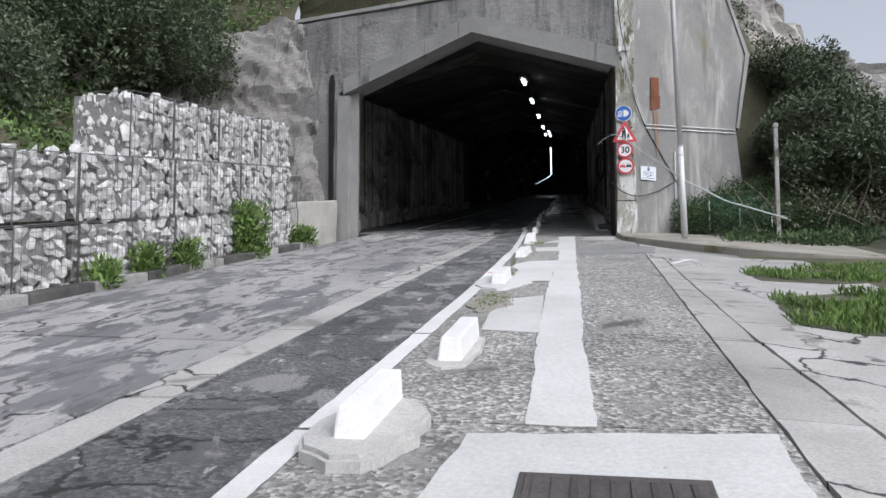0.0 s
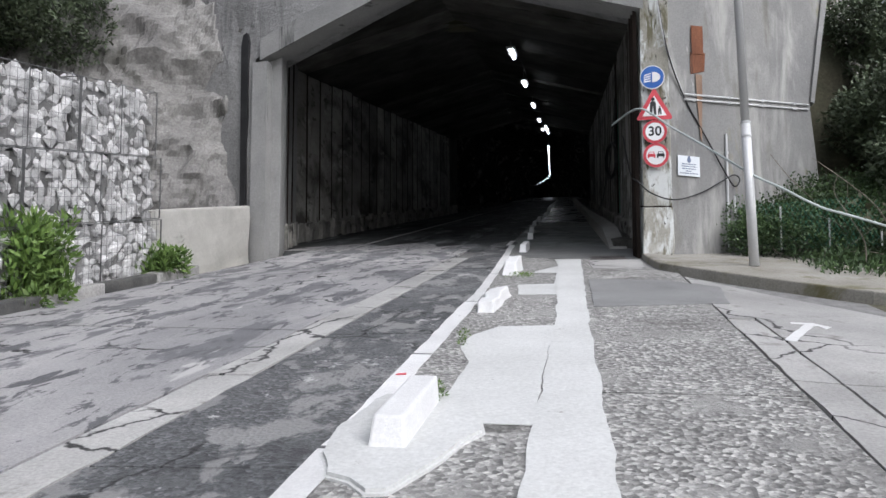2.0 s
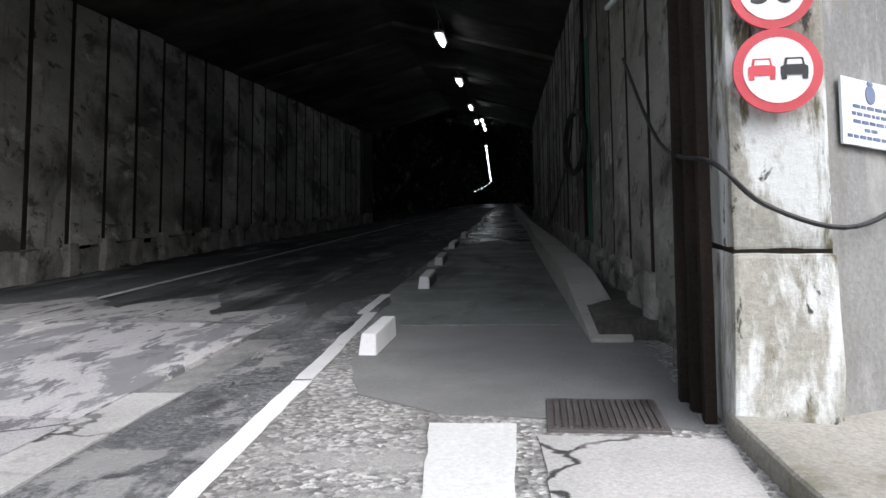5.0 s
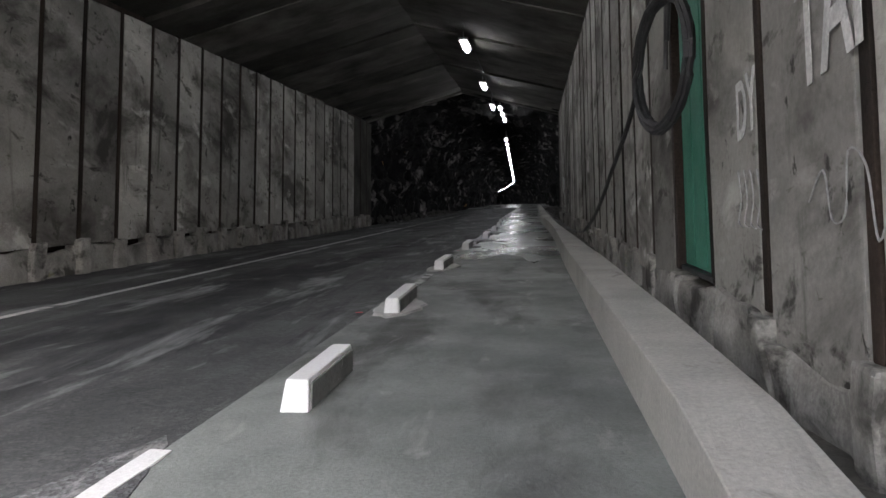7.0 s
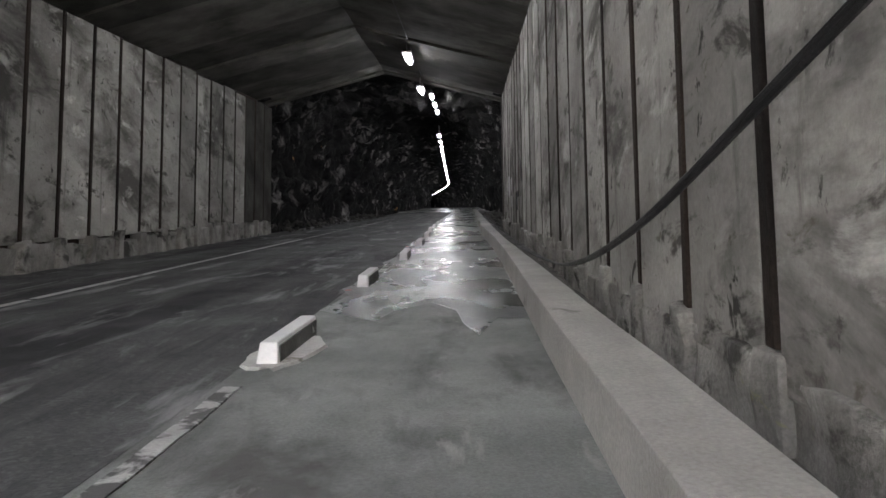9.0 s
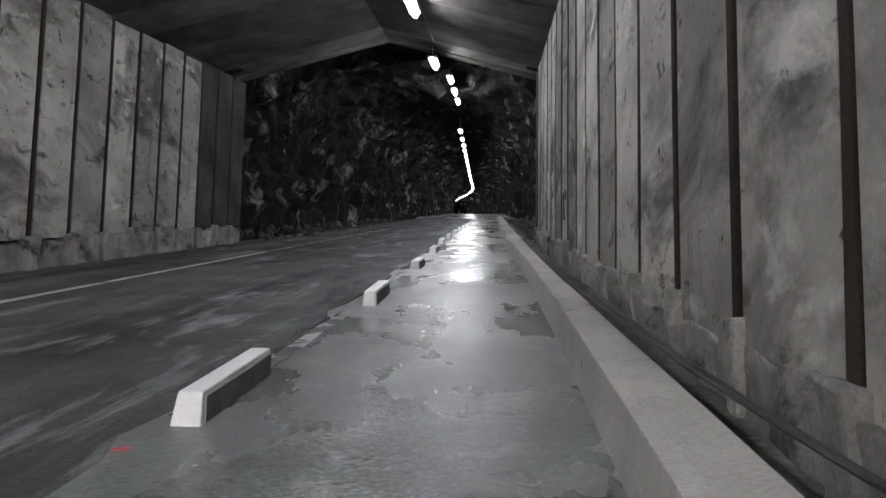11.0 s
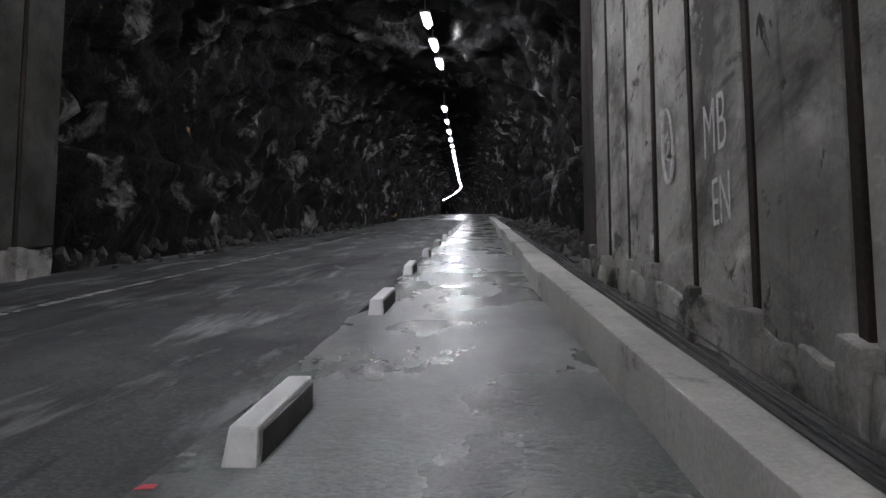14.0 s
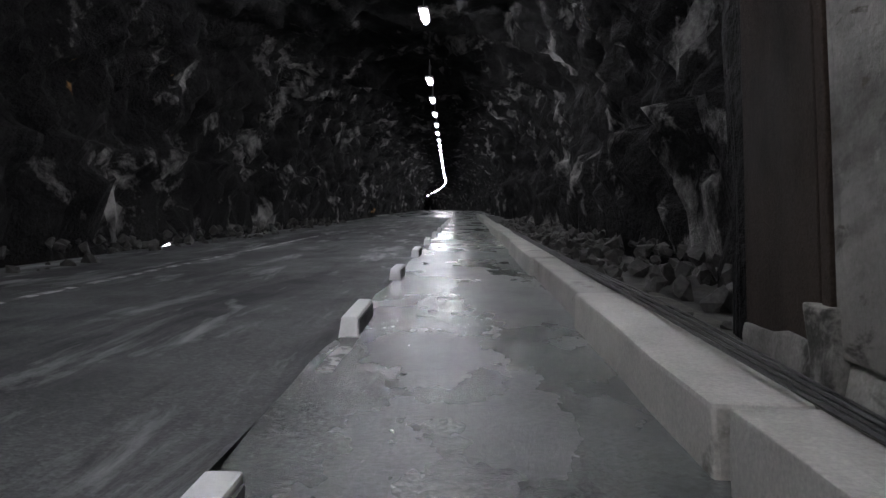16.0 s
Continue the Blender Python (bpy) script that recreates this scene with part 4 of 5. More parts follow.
facade = tagged(new("wall_facade"), "grey rendered concrete tunnel portal with a gabled opening", "wall", "", "structure")
part("facade_west", wall_prism([(-7.4, -0.3), (XW - 0.3, -0.3), (XW - 0.3, 5.52), (-6.3, 5.5), (-6.9, 4.7), (-7.4, 4.4)], 0, 0.9, cuts=9, rough=0.08), M_SHOT, facade)
part("facade_gable", wall_prism([(XW - 0.3, 3.6), (XA, 4.85), (XA, 5.62), (XW - 0.3, 5.54)], 0, 0.9, cuts=5, rough=0.04), M_SHOT, facade)
part("facade_gable", wall_prism([(XA, 4.85), (1.72, 3.7), (1.72, 5.68), (XA, 5.64)], 0, 0.9, cuts=5, rough=0.04), M_SHOT, facade)
part("facade_coping", wall_prism([(-7.45, 5.53), (XA, 5.66), (1.72, 5.70), (1.72, 5.80), (XA, 5.75), (-7.45, 5.62)], 0.06, 0.9), M_BEAM, facade)
part("gable_beam", wall_prism([(XW - 0.16, 3.55), (XA, 4.74), (XA, 5.14), (XW - 0.16, 3.95)], 0.08, 0.5, cuts=2, rough=0.015), M_BEAM, facade)
part("gable_beam", wall_prism([(XA, 4.74), (1.74, 3.60), (1.74, 4.02), (XA, 5.14)], 0.08, 0.5, cuts=2, rough=0.015), M_BEAM, facade)
part("pillar", wall_prism([(XW - 0.32, -0.2), (XW, -0.2), (XW, 3.52), (XW - 0.32, 3.52)], 0.08, 0.35), M_BEAM, facade)


def splay(bm):
    """The jamb opens outwards from the portal's edge to the lined wall."""
    for v in bm.verts:
        v.co.x += (XW - XL - 0.02) * (1 - min(1.0, max(0.0, (v.co.y - 18.0) / 3.2)))
    return bm


part("jamb", splay(box_bm(-5.9, XL + 0.01, 18.1, 21.24, 0.40, 4.05, 0.01, rough=0.02, cuts=4)), M_SHOT, facade)
part("jamb_corner", splay(box_bm(-5.62, -5.36, 18.0, 18.6, -0.2, 4.0, 0.02, rough=0.015, cuts=4)), M_BEAM, facade)
part("jamb_foot", splay(box_bm(-5.9, XL + 0.08, 18.6, 21.2, -0.1, 0.46, 0.02, rough=0.04, cuts=4)), M_LEDGE, facade)
for yj in (18.75, 19.35, 19.95, 20.6):
    part("jamb_rail", splay(box_bm(XL - 0.02, XL + 0.035, yj - 0.03, yj + 0.03, 0.44, 3.98, 0.006, rough=0.008, cuts=3)), M_RAIL, facade, "rusty rail in the joint")
    part("rail_shoe", splay(box_bm(XL - 0.05, XL + 0.15, yj - 0.10, yj + 0.10, -0.05, 0.50, 0.02, rough=0.04, cuts=2)), M_PLINTH, facade)
part("downpipe_stain", wall_prism([(XW - 0.55, 0.9), (XW - 0.44, 0.9), (XW - 0.42, 3.95), (XW - 0.46, 4.1), (XW - 0.54, 4.06), (XW - 0.58, 3.85)], 0.075, 0.10), M_CABLE, facade, "dark strip of tar down the joint")

pillar = tagged(part("pillar", box_bm(1.69, 2.08, 16.33, 16.98, 0.74, 5.75, 0.015, rough=0.015, cuts=4), M_PILLAR), "streaked mossy concrete pillar carrying road signs", "pillar", "", "structure")
part("pillar_base", box_bm(1.68, 2.09, 16.315, 17.0, -0.2, 0.725, 0.02, rough=0.02, cuts=3), M_PILLAR, pillar)
part("pillar_joint", box_bm(1.695, 2.075, 16.335, 16.97, 0.71, 0.755), M_RAIL, pillar)
for i in range(3):
    part("door_track", box_bm(1.60 - 0.02 * i, 1.65, 16.5 + 0.16 * i, 16.56 + 0.16 * i, 0, 3.75), M_RAIL, pillar)


def wing_y(x):
    return 16.42 + 0.72 * (x - 2.08)


wing = tagged(new("wall_wing"), "stained grey rendered wing wall of the portal", "wall", "", "structure")
part("wing_face", wall_prism([(2.08, -0.3), (4.55, -0.4), (4.5, 1.0), (4.38, 2.2), (4.4, 2.35), (4.72, 4.05), (4.25, 5.3), (2.08, 5.72)], 0, 0.6, wing_y, cuts=5, rough=0.03), M_WING, wing)
part("wing_coping", wall_prism([(2.15, 5.72), (4.25, 5.30), (4.3, 5.38), (2.15, 5.84)], 0.06, 0.7, wing_y), M_BEAM, wing)
part("wing_edge", wall_prism([(4.38, 2.3), (4.45, 2.28), (4.76, 4.0), (4.30, 5.28), (4.22, 5.28), (4.66, 4.02)], 0.05, 0.6, wing_y), M_BEAM, wing)


def on_wing(x, h, out=0.03):
    return Vector((x, wing_y(x) - out, h + S * wing_y(x)))


plate = thing("rusted_plate", on_wing(2.52, 3.15), "heavily rusted steel plate on the wing wall", "metal plate")
part("plate", wall_prism([(-0.09, -0.2), (0.09, -0.2), (0.09, 0.22), (-0.09, 0.22)], 0.0, 0.03, lambda x: 0.72 * x, cuts=2, rough=0.006), M_RUSTBOX, plate)
part("rust_edge", wall_prism([(-0.11, -0.5), (0.1, -0.45), (0.12, -0.18), (-0.11, -0.18)], -0.012, 0.02, lambda x: 0.72 * x), M_RUSTBOX, plate)
tagged(part("rust_run", wall_prism([(2.535, 1.7), (2.555, 1.65), (2.575, 2.3), (2.58, 2.64), (2.48, 2.66), (2.50, 2.2)], 0.036, 0.01, wing_y), M_RUSTRUN), "brown rust run below the plate", "stain", "", "structure")
for i, dh in enumerate((0.0, 0.075)):
    c = thing("conduit", on_wing(2.3, 2.27 + dh), "thin grey conduit across the wing wall", "conduit", "conduits")
    part("pipe", tube_bm([(0, 0, 0), (2.05, 2.05 * 0.72, S * 2.05 * .72 - 0.1)], 0.014, 6), M_GALV, c)
    for k in range(4):
        x = 0.15 + 0.55 * k
        part("clip", box_bm(x - .02, x + .02, 0.72 * x - 0.02, 0.72 * x + 0.03, -0.02 - .05 * x, 0.02 - .05 * x, lean=S), M_GALV, c)
up = thing("conduit", on_wing(2.93, 0.05), "upright grey conduit on the wing wall", "conduit", "conduits")
part("pipe", tube_bm([(0, 0, 0), (0, 0, 1.72)], 0.02, 8), M_GALV, up)
part("cap", tube_bm([(0, 0, 1.42), (0, 0, 1.46)], 0.03, 8), M_GALV, up)
bracket = thing("cable_bracket", V(1.86, 16.28, 3.95), "small white insulator bracket for the overhead cable", "bracket")
part("arm", box_bm(-0.1, 0.12, 0, 0.05, -0.02, 0.02, lean=0), M_GALV, bracket)
part("insulator", tube_bm([(-0.08, 0.0, -0.05), (-0.08, 0.0, 0.07)], 0.03, 8), M_WHITE, bracket)

# overhead and looped cables
tagged(part("overhead_cable", tube_bm(spline([V(1.6, 16.0, 7.2), V(1.78, 16.22, 4.7), V(1.9, 16.26, 3.95), V(2.05, 16.3, 3.0), on_wing(2.3, 2.3), on_wing(2.6, 1.75), on_wing(2.95, 1.1, .05), on_wing(3.05, 0.98, .08), on_wing(3.12, 1.08, .08), on_wing(3.03, 1.15, .08), on_wing(2.85, 1.07, .05), on_wing(2.5, 0.9, .05), V(2.1, 16.28, 0.83), V(1.8, 16.27, 0.93), V(1.62, 16.3, 1.1), V(1.56, 17.2, 1.25), V(1.5, 18.2, 1.9)], 6), 0.011, 6), M_CABLE),
       "black cable draped down the portal and looped on the conduit", "cable")
tagged(part("overhead_cable", tube_bm(spline([V(1.9, 16.27, 3.95), V(2.02, 16.29, 3.1), on_wing(2.28, 2.36)], 6), 0.014, 6), M_GALV), "pale cable beside the black one on the pillar", "cable")
tagged(part("hose", tube_bm(spline([V(1.3, 17.2, 2.0), V(1.52, 16.55, 2.12), V(1.68, 16.22, 2.13), V(1.86, 16.2, 2.02), V(2.05, 16.15, 1.86), V(2.4, 15.75, 1.57), V(2.72, 15.3, 1.28), V(2.92, 15.0, 1.1), V(3.2, 14.95, 0.95), V(3.6, 14.95, 0.72), V(3.95, 14.95, 0.6), V(4.7, 15.1, 0.35)], 5), 0.015, 8), M_HOSE, None, "", True),
       "pale grey-green flexible hose slung from tunnel to pole", "hose")

# signs on the pillar
def disc(r, y, n=36):
    bm = bmesh.new()
    a = [bm.verts.new((r * math.cos(2 * math.pi * k / n), y, r * math.sin(2 * math.pi * k / n))) for k in range(n)]
    b = [bm.verts.new((v.co.x, 0.0, v.co.z)) for v in a]
    bm.faces.new(a)
    bm.faces.new(b)
    for k in range(n):
        bm.faces.new((a[k], a[(k + 1) % n], b[(k + 1) % n], b[k]))
    return bm


def flat(outline, y, back):
    bm = bmesh.new()
    a = [bm.verts.new((x, y, z)) for x, z in outline]
    b = [bm.verts.new((x, back, z)) for x, z in outline]
    bm.faces.new(a)
    bm.faces.new(b)
    n = len(a)
    for k in range(n):
        bm.faces.new((a[k], a[(k + 1) % n], b[(k + 1) % n], b[k]))
    return bm


def lettering(name, text, size, material, m, parent=None, bold=0.0, label=""):
    """Raised letters in the built-in font, as a mesh."""
    cu = bpy.data.curves.new(name, "FONT")
    cu.body, cu.size, cu.align_x, cu.align_y, cu.extrude, cu.offset = text, size, "CENTER", "CENTER", 0.0015, bold
    tmp = bpy.data.objects.new(name, cu)
    scene.collection.objects.link(tmp)
    me = bpy.data.meshes.new_from_object(tmp)
    bpy.data.objects.remove(tmp)
    me.transform(m)
    me.materials.clear()
    me.materials.append(material)
    ob = new(name, me)
    if parent:
        ob.parent = parent
    if label:
        ob["label"] = label
    return ob


FACE = Matrix(((1, 0, 0, 0), (0, 0, -1, 0), (0, 1, 0, 0), (0, 0, 0, 1)))
SY = 16.27
s1 = thing("road_sign", V(1.84, SY, 2.58), "round blue road sign with a dipped headlamp symbol", "road sign", "signs on the pillar")
part("sign_plate", disc(0.17, -0.012), M_WHITE, s1)
part("sign_face", disc(0.158, -0.015), M_BLUE, s1)
lamp_o = [(0.0, 0.075)] + [(0.0 + 0.11 * math.cos(a), 0.075 * math.sin(a)) for a in [math.pi / 2 - math.pi * k / 10 for k in range(11)]]
part("headlamp_symbol", flat(lamp_o[1:], -0.018, -0.014), M_WHITE, s1)
for k in range(4):
    part("beam_stripe", flat([(-0.02, 0.062 - .035 * k), (-0.02, 0.046 - .035 * k), (-0.115, -0.005 - .03 * k + .02), (-0.115, 0.012 - .03 * k + .02)], -0.018, -0.014), M_WHITE, s1)
s2 = thing("road_sign", V(1.86, SY, 1.97), "red bordered triangular sign warning of walkers in the road", "road sign", "signs on the pillar")


def tri_outline(w, h, base, cut):
    o = []
    for cx, cz in ((-w, base), (w, base), (0, base + h)):
        for k in range(5):
            t = {(-w): math.pi, w: -math.pi / 2, 0: math.pi / 6}[cx] + (2 * math.pi / 3 if cx != 0 else 2 * math.pi / 3) * k / 4
            o.append((cx + cut * math.cos(t) * 1.0, cz + cut * math.sin(t)))
    return o


part("sign_plate", flat(tri_outline(0.215, 0.39, 0.025, 0.025), -0.012, 0.0), M_RED, s2)
part("sign_face", flat(tri_outline(0.155, 0.275, 0.058, 0.006), -0.015, -0.01), M_WHITE, s2)
for x, k in ((-0.018, 1.0), (0.072, 0.55)):
    part("walker_symbol", flat([(x - .045 * k, 0.07), (x - .012 * k, 0.07), (x, 0.17 * k + .03), (x + .012 * k, 0.07), (x + .045 * k, 0.07), (x + .04 * k, .21 * k + .03), (x + .02 * k, .235 * k + .03), (x - .02 * k, .235 * k + .03), (x - .04 * k, .21 * k + .03)], -0.018, -0.014), M_BLACK, s2)
    o = [(x + .026 * k * math.cos(a), .262 * k + .03 + .026 * k * math.sin(a)) for a in [2 * math.pi * j / 12 for j in range(12)]]
    part("walker_symbol", flat(o, -0.018, -0.014), M_BLACK, s2)
s3 = thing("road_sign", V(1.86, SY, 1.80), "round speed limit sign reading 30, red ring on white", "road sign", "signs on the pillar")
part("sign_plate", disc(0.165, -0.012), M_RED, s3)
part("sign_face", disc(0.128, -0.015), M_WHITE, s3)
lettering("numerals", "30", 0.185, M_BLACK, Matrix.Translation((0, -0.017, 0)) @ FACE, s3, 0.004)
s4 = thing("road_sign", V(1.87, SY, 1.465), "round no overtaking sign with a red and a black car", "road sign", "signs on the pillar")
part("sign_plate", disc(0.172, -0.012), M_RED, s4)
part("sign_face", disc(0.134, -0.015), M_WHITE, s4)
for x, m in ((-0.062, M_RED), (0.062, M_BLACK)):
    part("car_symbol", flat([(x - .052, -.022), (x + .052, -.022), (x + .052, .012), (x + .04, .018), (x + .034, .048), (x - .034, .048), (x - .04, .018), (x - .052, .012)], -0.018, -0.014), m, s4)
    part("car_window", flat([(x - .03, .02), (x + .03, .02), (x + .026, .04), (x - .026, .04)], -0.020, -0.016), M_WHITE, s4)
    for q in (-.04, .04):
        part("car_wheel", flat([(x + q - .01, -.04), (x + q + .01, -.04), (x + q + .01, -.022), (x + q - .01, -.022)], -0.018, -0.014), m, s4)
pq = thing("plaque", on_wing(2.34, 1.30, 0.02), "pale metal plaque with a crest and lines of print", "plaque")
pq.rotation_euler = (0, 0, math.atan(0.72))
part("plate", flat([(-0.2, -0.145), (0.2, -0.145), (0.2, 0.145), (-0.2, 0.145)], -0.012, 0.0), M_PLAQUE, pq)
part("crest", flat([(0.035 * math.cos(a), 0.085 + 0.042 * math.sin(a)) for a in [2 * math.pi * j / 14 for j in range(14)]], -0.016, -0.01), M_PRINT, pq, "dark round crest")
part("crest", flat([(-.022, .128), (.022, .128), (.016, .142), (-.016, .142)], -0.016, -0.01), M_PRINT, pq)
for k, w in enumerate((0.125, 0.135, 0.125, 0.05, 0.17)):
    z = 0.018 - 0.033 * k
    x = -w
    while x < w - .01:
        ln = rnd.uniform(0.02, 0.05)
        part("print_line", flat([(x, z), (min(x + ln, w), z), (min(x + ln, w), z + 0.014), (x, z + 0.014)], -0.015, -0.01), M_PRINT, pq)
        x += ln + 0.012

# pole and post
pole = thing("lamp_pole", V(2.88, 15.05, 0.02), "tall pale grey tapering steel pole, slightly leaning", "pole")
part("shaft", tube_bm([(0, 0, 0), (-0.052, 0, 1.75)], 0.058, 14, 0.056), M_GALV, pole, "", True)
part("upper_shaft", tube_bm([(-0.052, 0, 1.75), (-0.2, 0, 7.0)], 0.05, 14, 0.042), M_GALV, pole, "", True)
for h in (1.75, 1.58):
    part("band", tube_bm([(-0.03 * h, 0, h - .012), (-0.03 * h, 0, h + .012)], 0.062, 14), M_GALV, pole)
post = thing("fence_post", V(4.62, 15.45, -0.2), "weathered grey concrete post among weeds", "post")
part("shaft", box_bm(-0.035, 0.035, -0.035, 0.035, 0, 2.33, 0.01, lean=0, rough=0.01, cuts=3), M_KERB, post)
part("cap", box_bm(-0.045, 0.045, -0.045, 0.045, 2.28, 2.37, 0.012, lean=0), M_KERB, post)

# chain-link fence beside the wing wall
fence = thing("fence", V(3.0, 16.85, 0.05), "torn green chain-link fence sagging into ivy", "fence")
for k in range(4):
    part("fence_stake", tube_bm([(0.55 * k, -0.25 * k, 0), (0.55 * k, -0.25 * k, 0.8 - .2 * k)], 0.012, 6), M_GALV, fence)
vs, fs = [], []
for d in (-1, 1):
    for k in range(60):
        for j in range(11):
            u0 = 0.03 * k + (0.0 if d > 0 else 0.0)
            a = (u0 + d * 0.03 * j, 0.06 * j)
            b = (u0 + d * 0.03 * (j + 1), 0.06 * (j + 1))
            if not (0 <= a[0] <= 1.65 and 0 <= b[0] <= 1.65) or b[1] > 0.95 - 0.2 * a[0] or k % 2:
                continue
            i = len(vs)
            for (u, z) in (a, b):
                vs += [(u - .0025, -0.455 * u + .03 * math.sin(4 * u), z), (u + .0025, -0.455 * u + .03 * math.sin(4 * u), z)]
            fs.append((i, i + 1, i + 3, i + 2))
put("mesh_netting", vs, fs, M_GREEN, fence, "green coated wire netting")

# low concrete block between gabions and portal
low = tagged(part("low_wall", box_bm(XW - 0.85, XW - 0.24, 14.3, 17.7, -0.2, 0.90, 0.03, rough=0.03, cuts=4), M_LEDGE), "low pale concrete block beside the portal", "wall", "", "structure")
for v in low.data.vertices:
    v.co.x += 0.05 * (17.7 - v.co.y)

# ---- gabions ----
GX = -4.62
BASKETS = []
for y0, y1 in ((-4.0, -2.0), (-1.98, 0.0), (0.02, 2.0), (2.02, 4.0), (4.02, 6.0), (6.02, 7.98), (8.0, 9.98), (10.0, 11.98), (12.0, 14.4)):
    BASKETS.append((y0, y1, 0.02, 0.78, 0.0))
    BASKETS.append((y0, y1, 0.80, 1.60, -0.03))
for y0, y1 in ((9.0, 10.0), (10.02, 11.3), (11.32, 12.85), (12.87, 14.35)):
    BASKETS.append((y0, y1, 1.62, 2.48, -0.08))
gr = random.Random(21)
single = 0
for y0, y1, h0, h1, dx in BASKETS:
    base = V(GX + dx, y0, h0)
    basket = thing("gabion_basket", base, "wire gabion basket filled with broken grey limestone", "gabion", "gabion wall")
    L, H = y1 - y0, h1 - h0
    # Darker box behind the stones; shade of the gaps is put into its colour.
    part("fill", box_bm(-0.85, -0.10, 0.04, L - 0.04, 0.03, H - 0.03), M_CORE, basket, "backing box coloured for the shade between the stones")
    spots = []
    z = 0.07
    row = 0
    while z < H - 0.02:
        y = 0.06 + 0.06 * (row % 2)
        while y < L - 0.03:
            s = gr.choice((0.06, 0.075, 0.09, 0.105, 0.125, 0.14)) * gr.uniform(0.9, 1.1)
            spots.append((-0.09 + gr.uniform(-.03, .02), y + gr.uniform(-.02, .02), z + gr.uniform(-.035, .035), s))
            y += s * 1.5
        z += 0.118
        row += 1
    top = h1 > 2 or (h1 > 1.2 and y1 < 9.99)
    if top:
        for _ in range(int(L * 26)):
            spots.append((gr.uniform(-0.8, -0.12), gr.uniform(.05, L - .05), H - 0.05 + gr.uniform(-.02, .03), gr.uniform(0.06, 0.11)))
    if y0 < 9.1 and h1 > 2:
        for _ in range(60):
            spots.append((gr.uniform(-0.8, -0.12), 0.07, gr.uniform(.06, H - .05), gr.uniform(0.06, 0.11)))
    near = 5.9 < y0 < 10.5 and single < 290
    vs, fs = [], []
    for x, y, z, s in spots:
        k = gr.randrange(16)
        turn = Euler((gr.uniform(0, 6), gr.uniform(0, 6), gr.uniform(0, 6)))
        if near and single < 290:
            st = new("stone", STONES[k])
            st.parent = basket
            st.location, st.rotation_euler, st.scale = (x, y, z + S * y), turn, (s * 0.6, s, s)
            single += 1
            continue
        m = turn.to_matrix()
        i = len(vs)
        for v in STONES[k].vertices:
            q = m @ v.co
            vs.append((x + q.x * s * .6, y + q.y * s, z + S * y + q.z * s))
        fs += [tuple(i + j for j in f.vertices) for f in STONES[k].polygons]
    if vs:
        tagged(put("stones", vs, fs, M_STONE_ISLE, basket), "", "", "", "stuff")
    # wire: edges of the face and a light grid
    bm = bmesh.new()
    runs = [((0.03, 0, z), (0.03, L, z), 0.006) for z in (0.0, H)] + [((0.03, y, 0), (0.03, y, H), 0.010) for y in (0.0, L)] + [((0.03, L / 2, 0), (0.03, L / 2, H), 0.007)]
    runs += [((0.028, 0, z), (0.028, L, z), 0.0022) for z in np.arange(0.1, H, 0.1)] + [((0.028, y, 0), (0.028, y, H), 0.0022) for y in np.arange(0.1, L, 0.1)]
    if top:
        runs += [((0.03, y, H), (-0.85, y, H + .01), 0.005) for y in (0.0, L)]
    for a, b, rad in runs:
        a, b = (a[0], a[1], a[2] + S * a[1]), (b[0], b[1], b[2] + S * b[1])
        t = tube_bm([a, b], rad, 4)
        me = bpy.data.meshes.new("tmp")
        t.to_mesh(me)
        t.free()
        bm.from_mesh(me)
        bpy.data.meshes.remove(me)
    part("wire_mesh", bm, M_WIRE, basket, "thin galvanised wire mesh")

# ---- hillside, outcrop, crags ----
def hill_height(x, y):
    w, e, b = max(0.0, (-7.6 if y > 14.3 else -5.7) - x), max(0.0, x - 4.8), y - 19.4
    n = 0.8 * noise.fractal(Vector((x * 0.2, y * 0.2, 3)), 1.0, 2.0, 4)
    front = -0.6
    if w > 0:
        front = min(1.3 + 0.62 * w, 16) + n * min(1, w)
    elif e > 0:
        front = -0.22 + 0.13 * e + 0.3 * n * min(1, e * .3)
    if b > 0:
        side = max(0.0, x - 4.0)
        rise = 5.9 + 0.75 * b - 2.0 * side if side else 5.9 + 0.75 * b
        rise = max(rise, front + 0.1 * b)
        k = min(1.0, b / 1.2)
        return front + (rise - front) * k + n + S * y
    return front + S * y


hill = terrain("hillside", -60, 60, 150, -30, 120, 190, hill_height, M_SOIL, "steep overgrown hillside around the portal")
cut = bmesh.new()
cut.from_mesh(hill.data)
gone = [f for f in cut.faces if -7.0 < f.calc_center_median().x < 2.4 and 18.3 < f.calc_center_median().y < 22.2]
bmesh.ops.delete(cut, geom=gone, context="FACES")
cut.to_mesh(hill.data)
cut.free()
tagged(part("bank", prism_bm([(-7.4, 19.3), (1.7, 17.3), (4.2, 18.6), (4.2, 23), (-7.4, 23)], 5.45, 5.8), M_SOIL), "earth over the tunnel roof", "ground", "", "structure")
tagged(part("bank", box_bm(-7.6, 4.4, 22.0, 22.9, 5.0, 8.6, rough=0.3, cuts=5), M_SOIL), "earth bank over the tunnel roof", "ground", "", "structure")


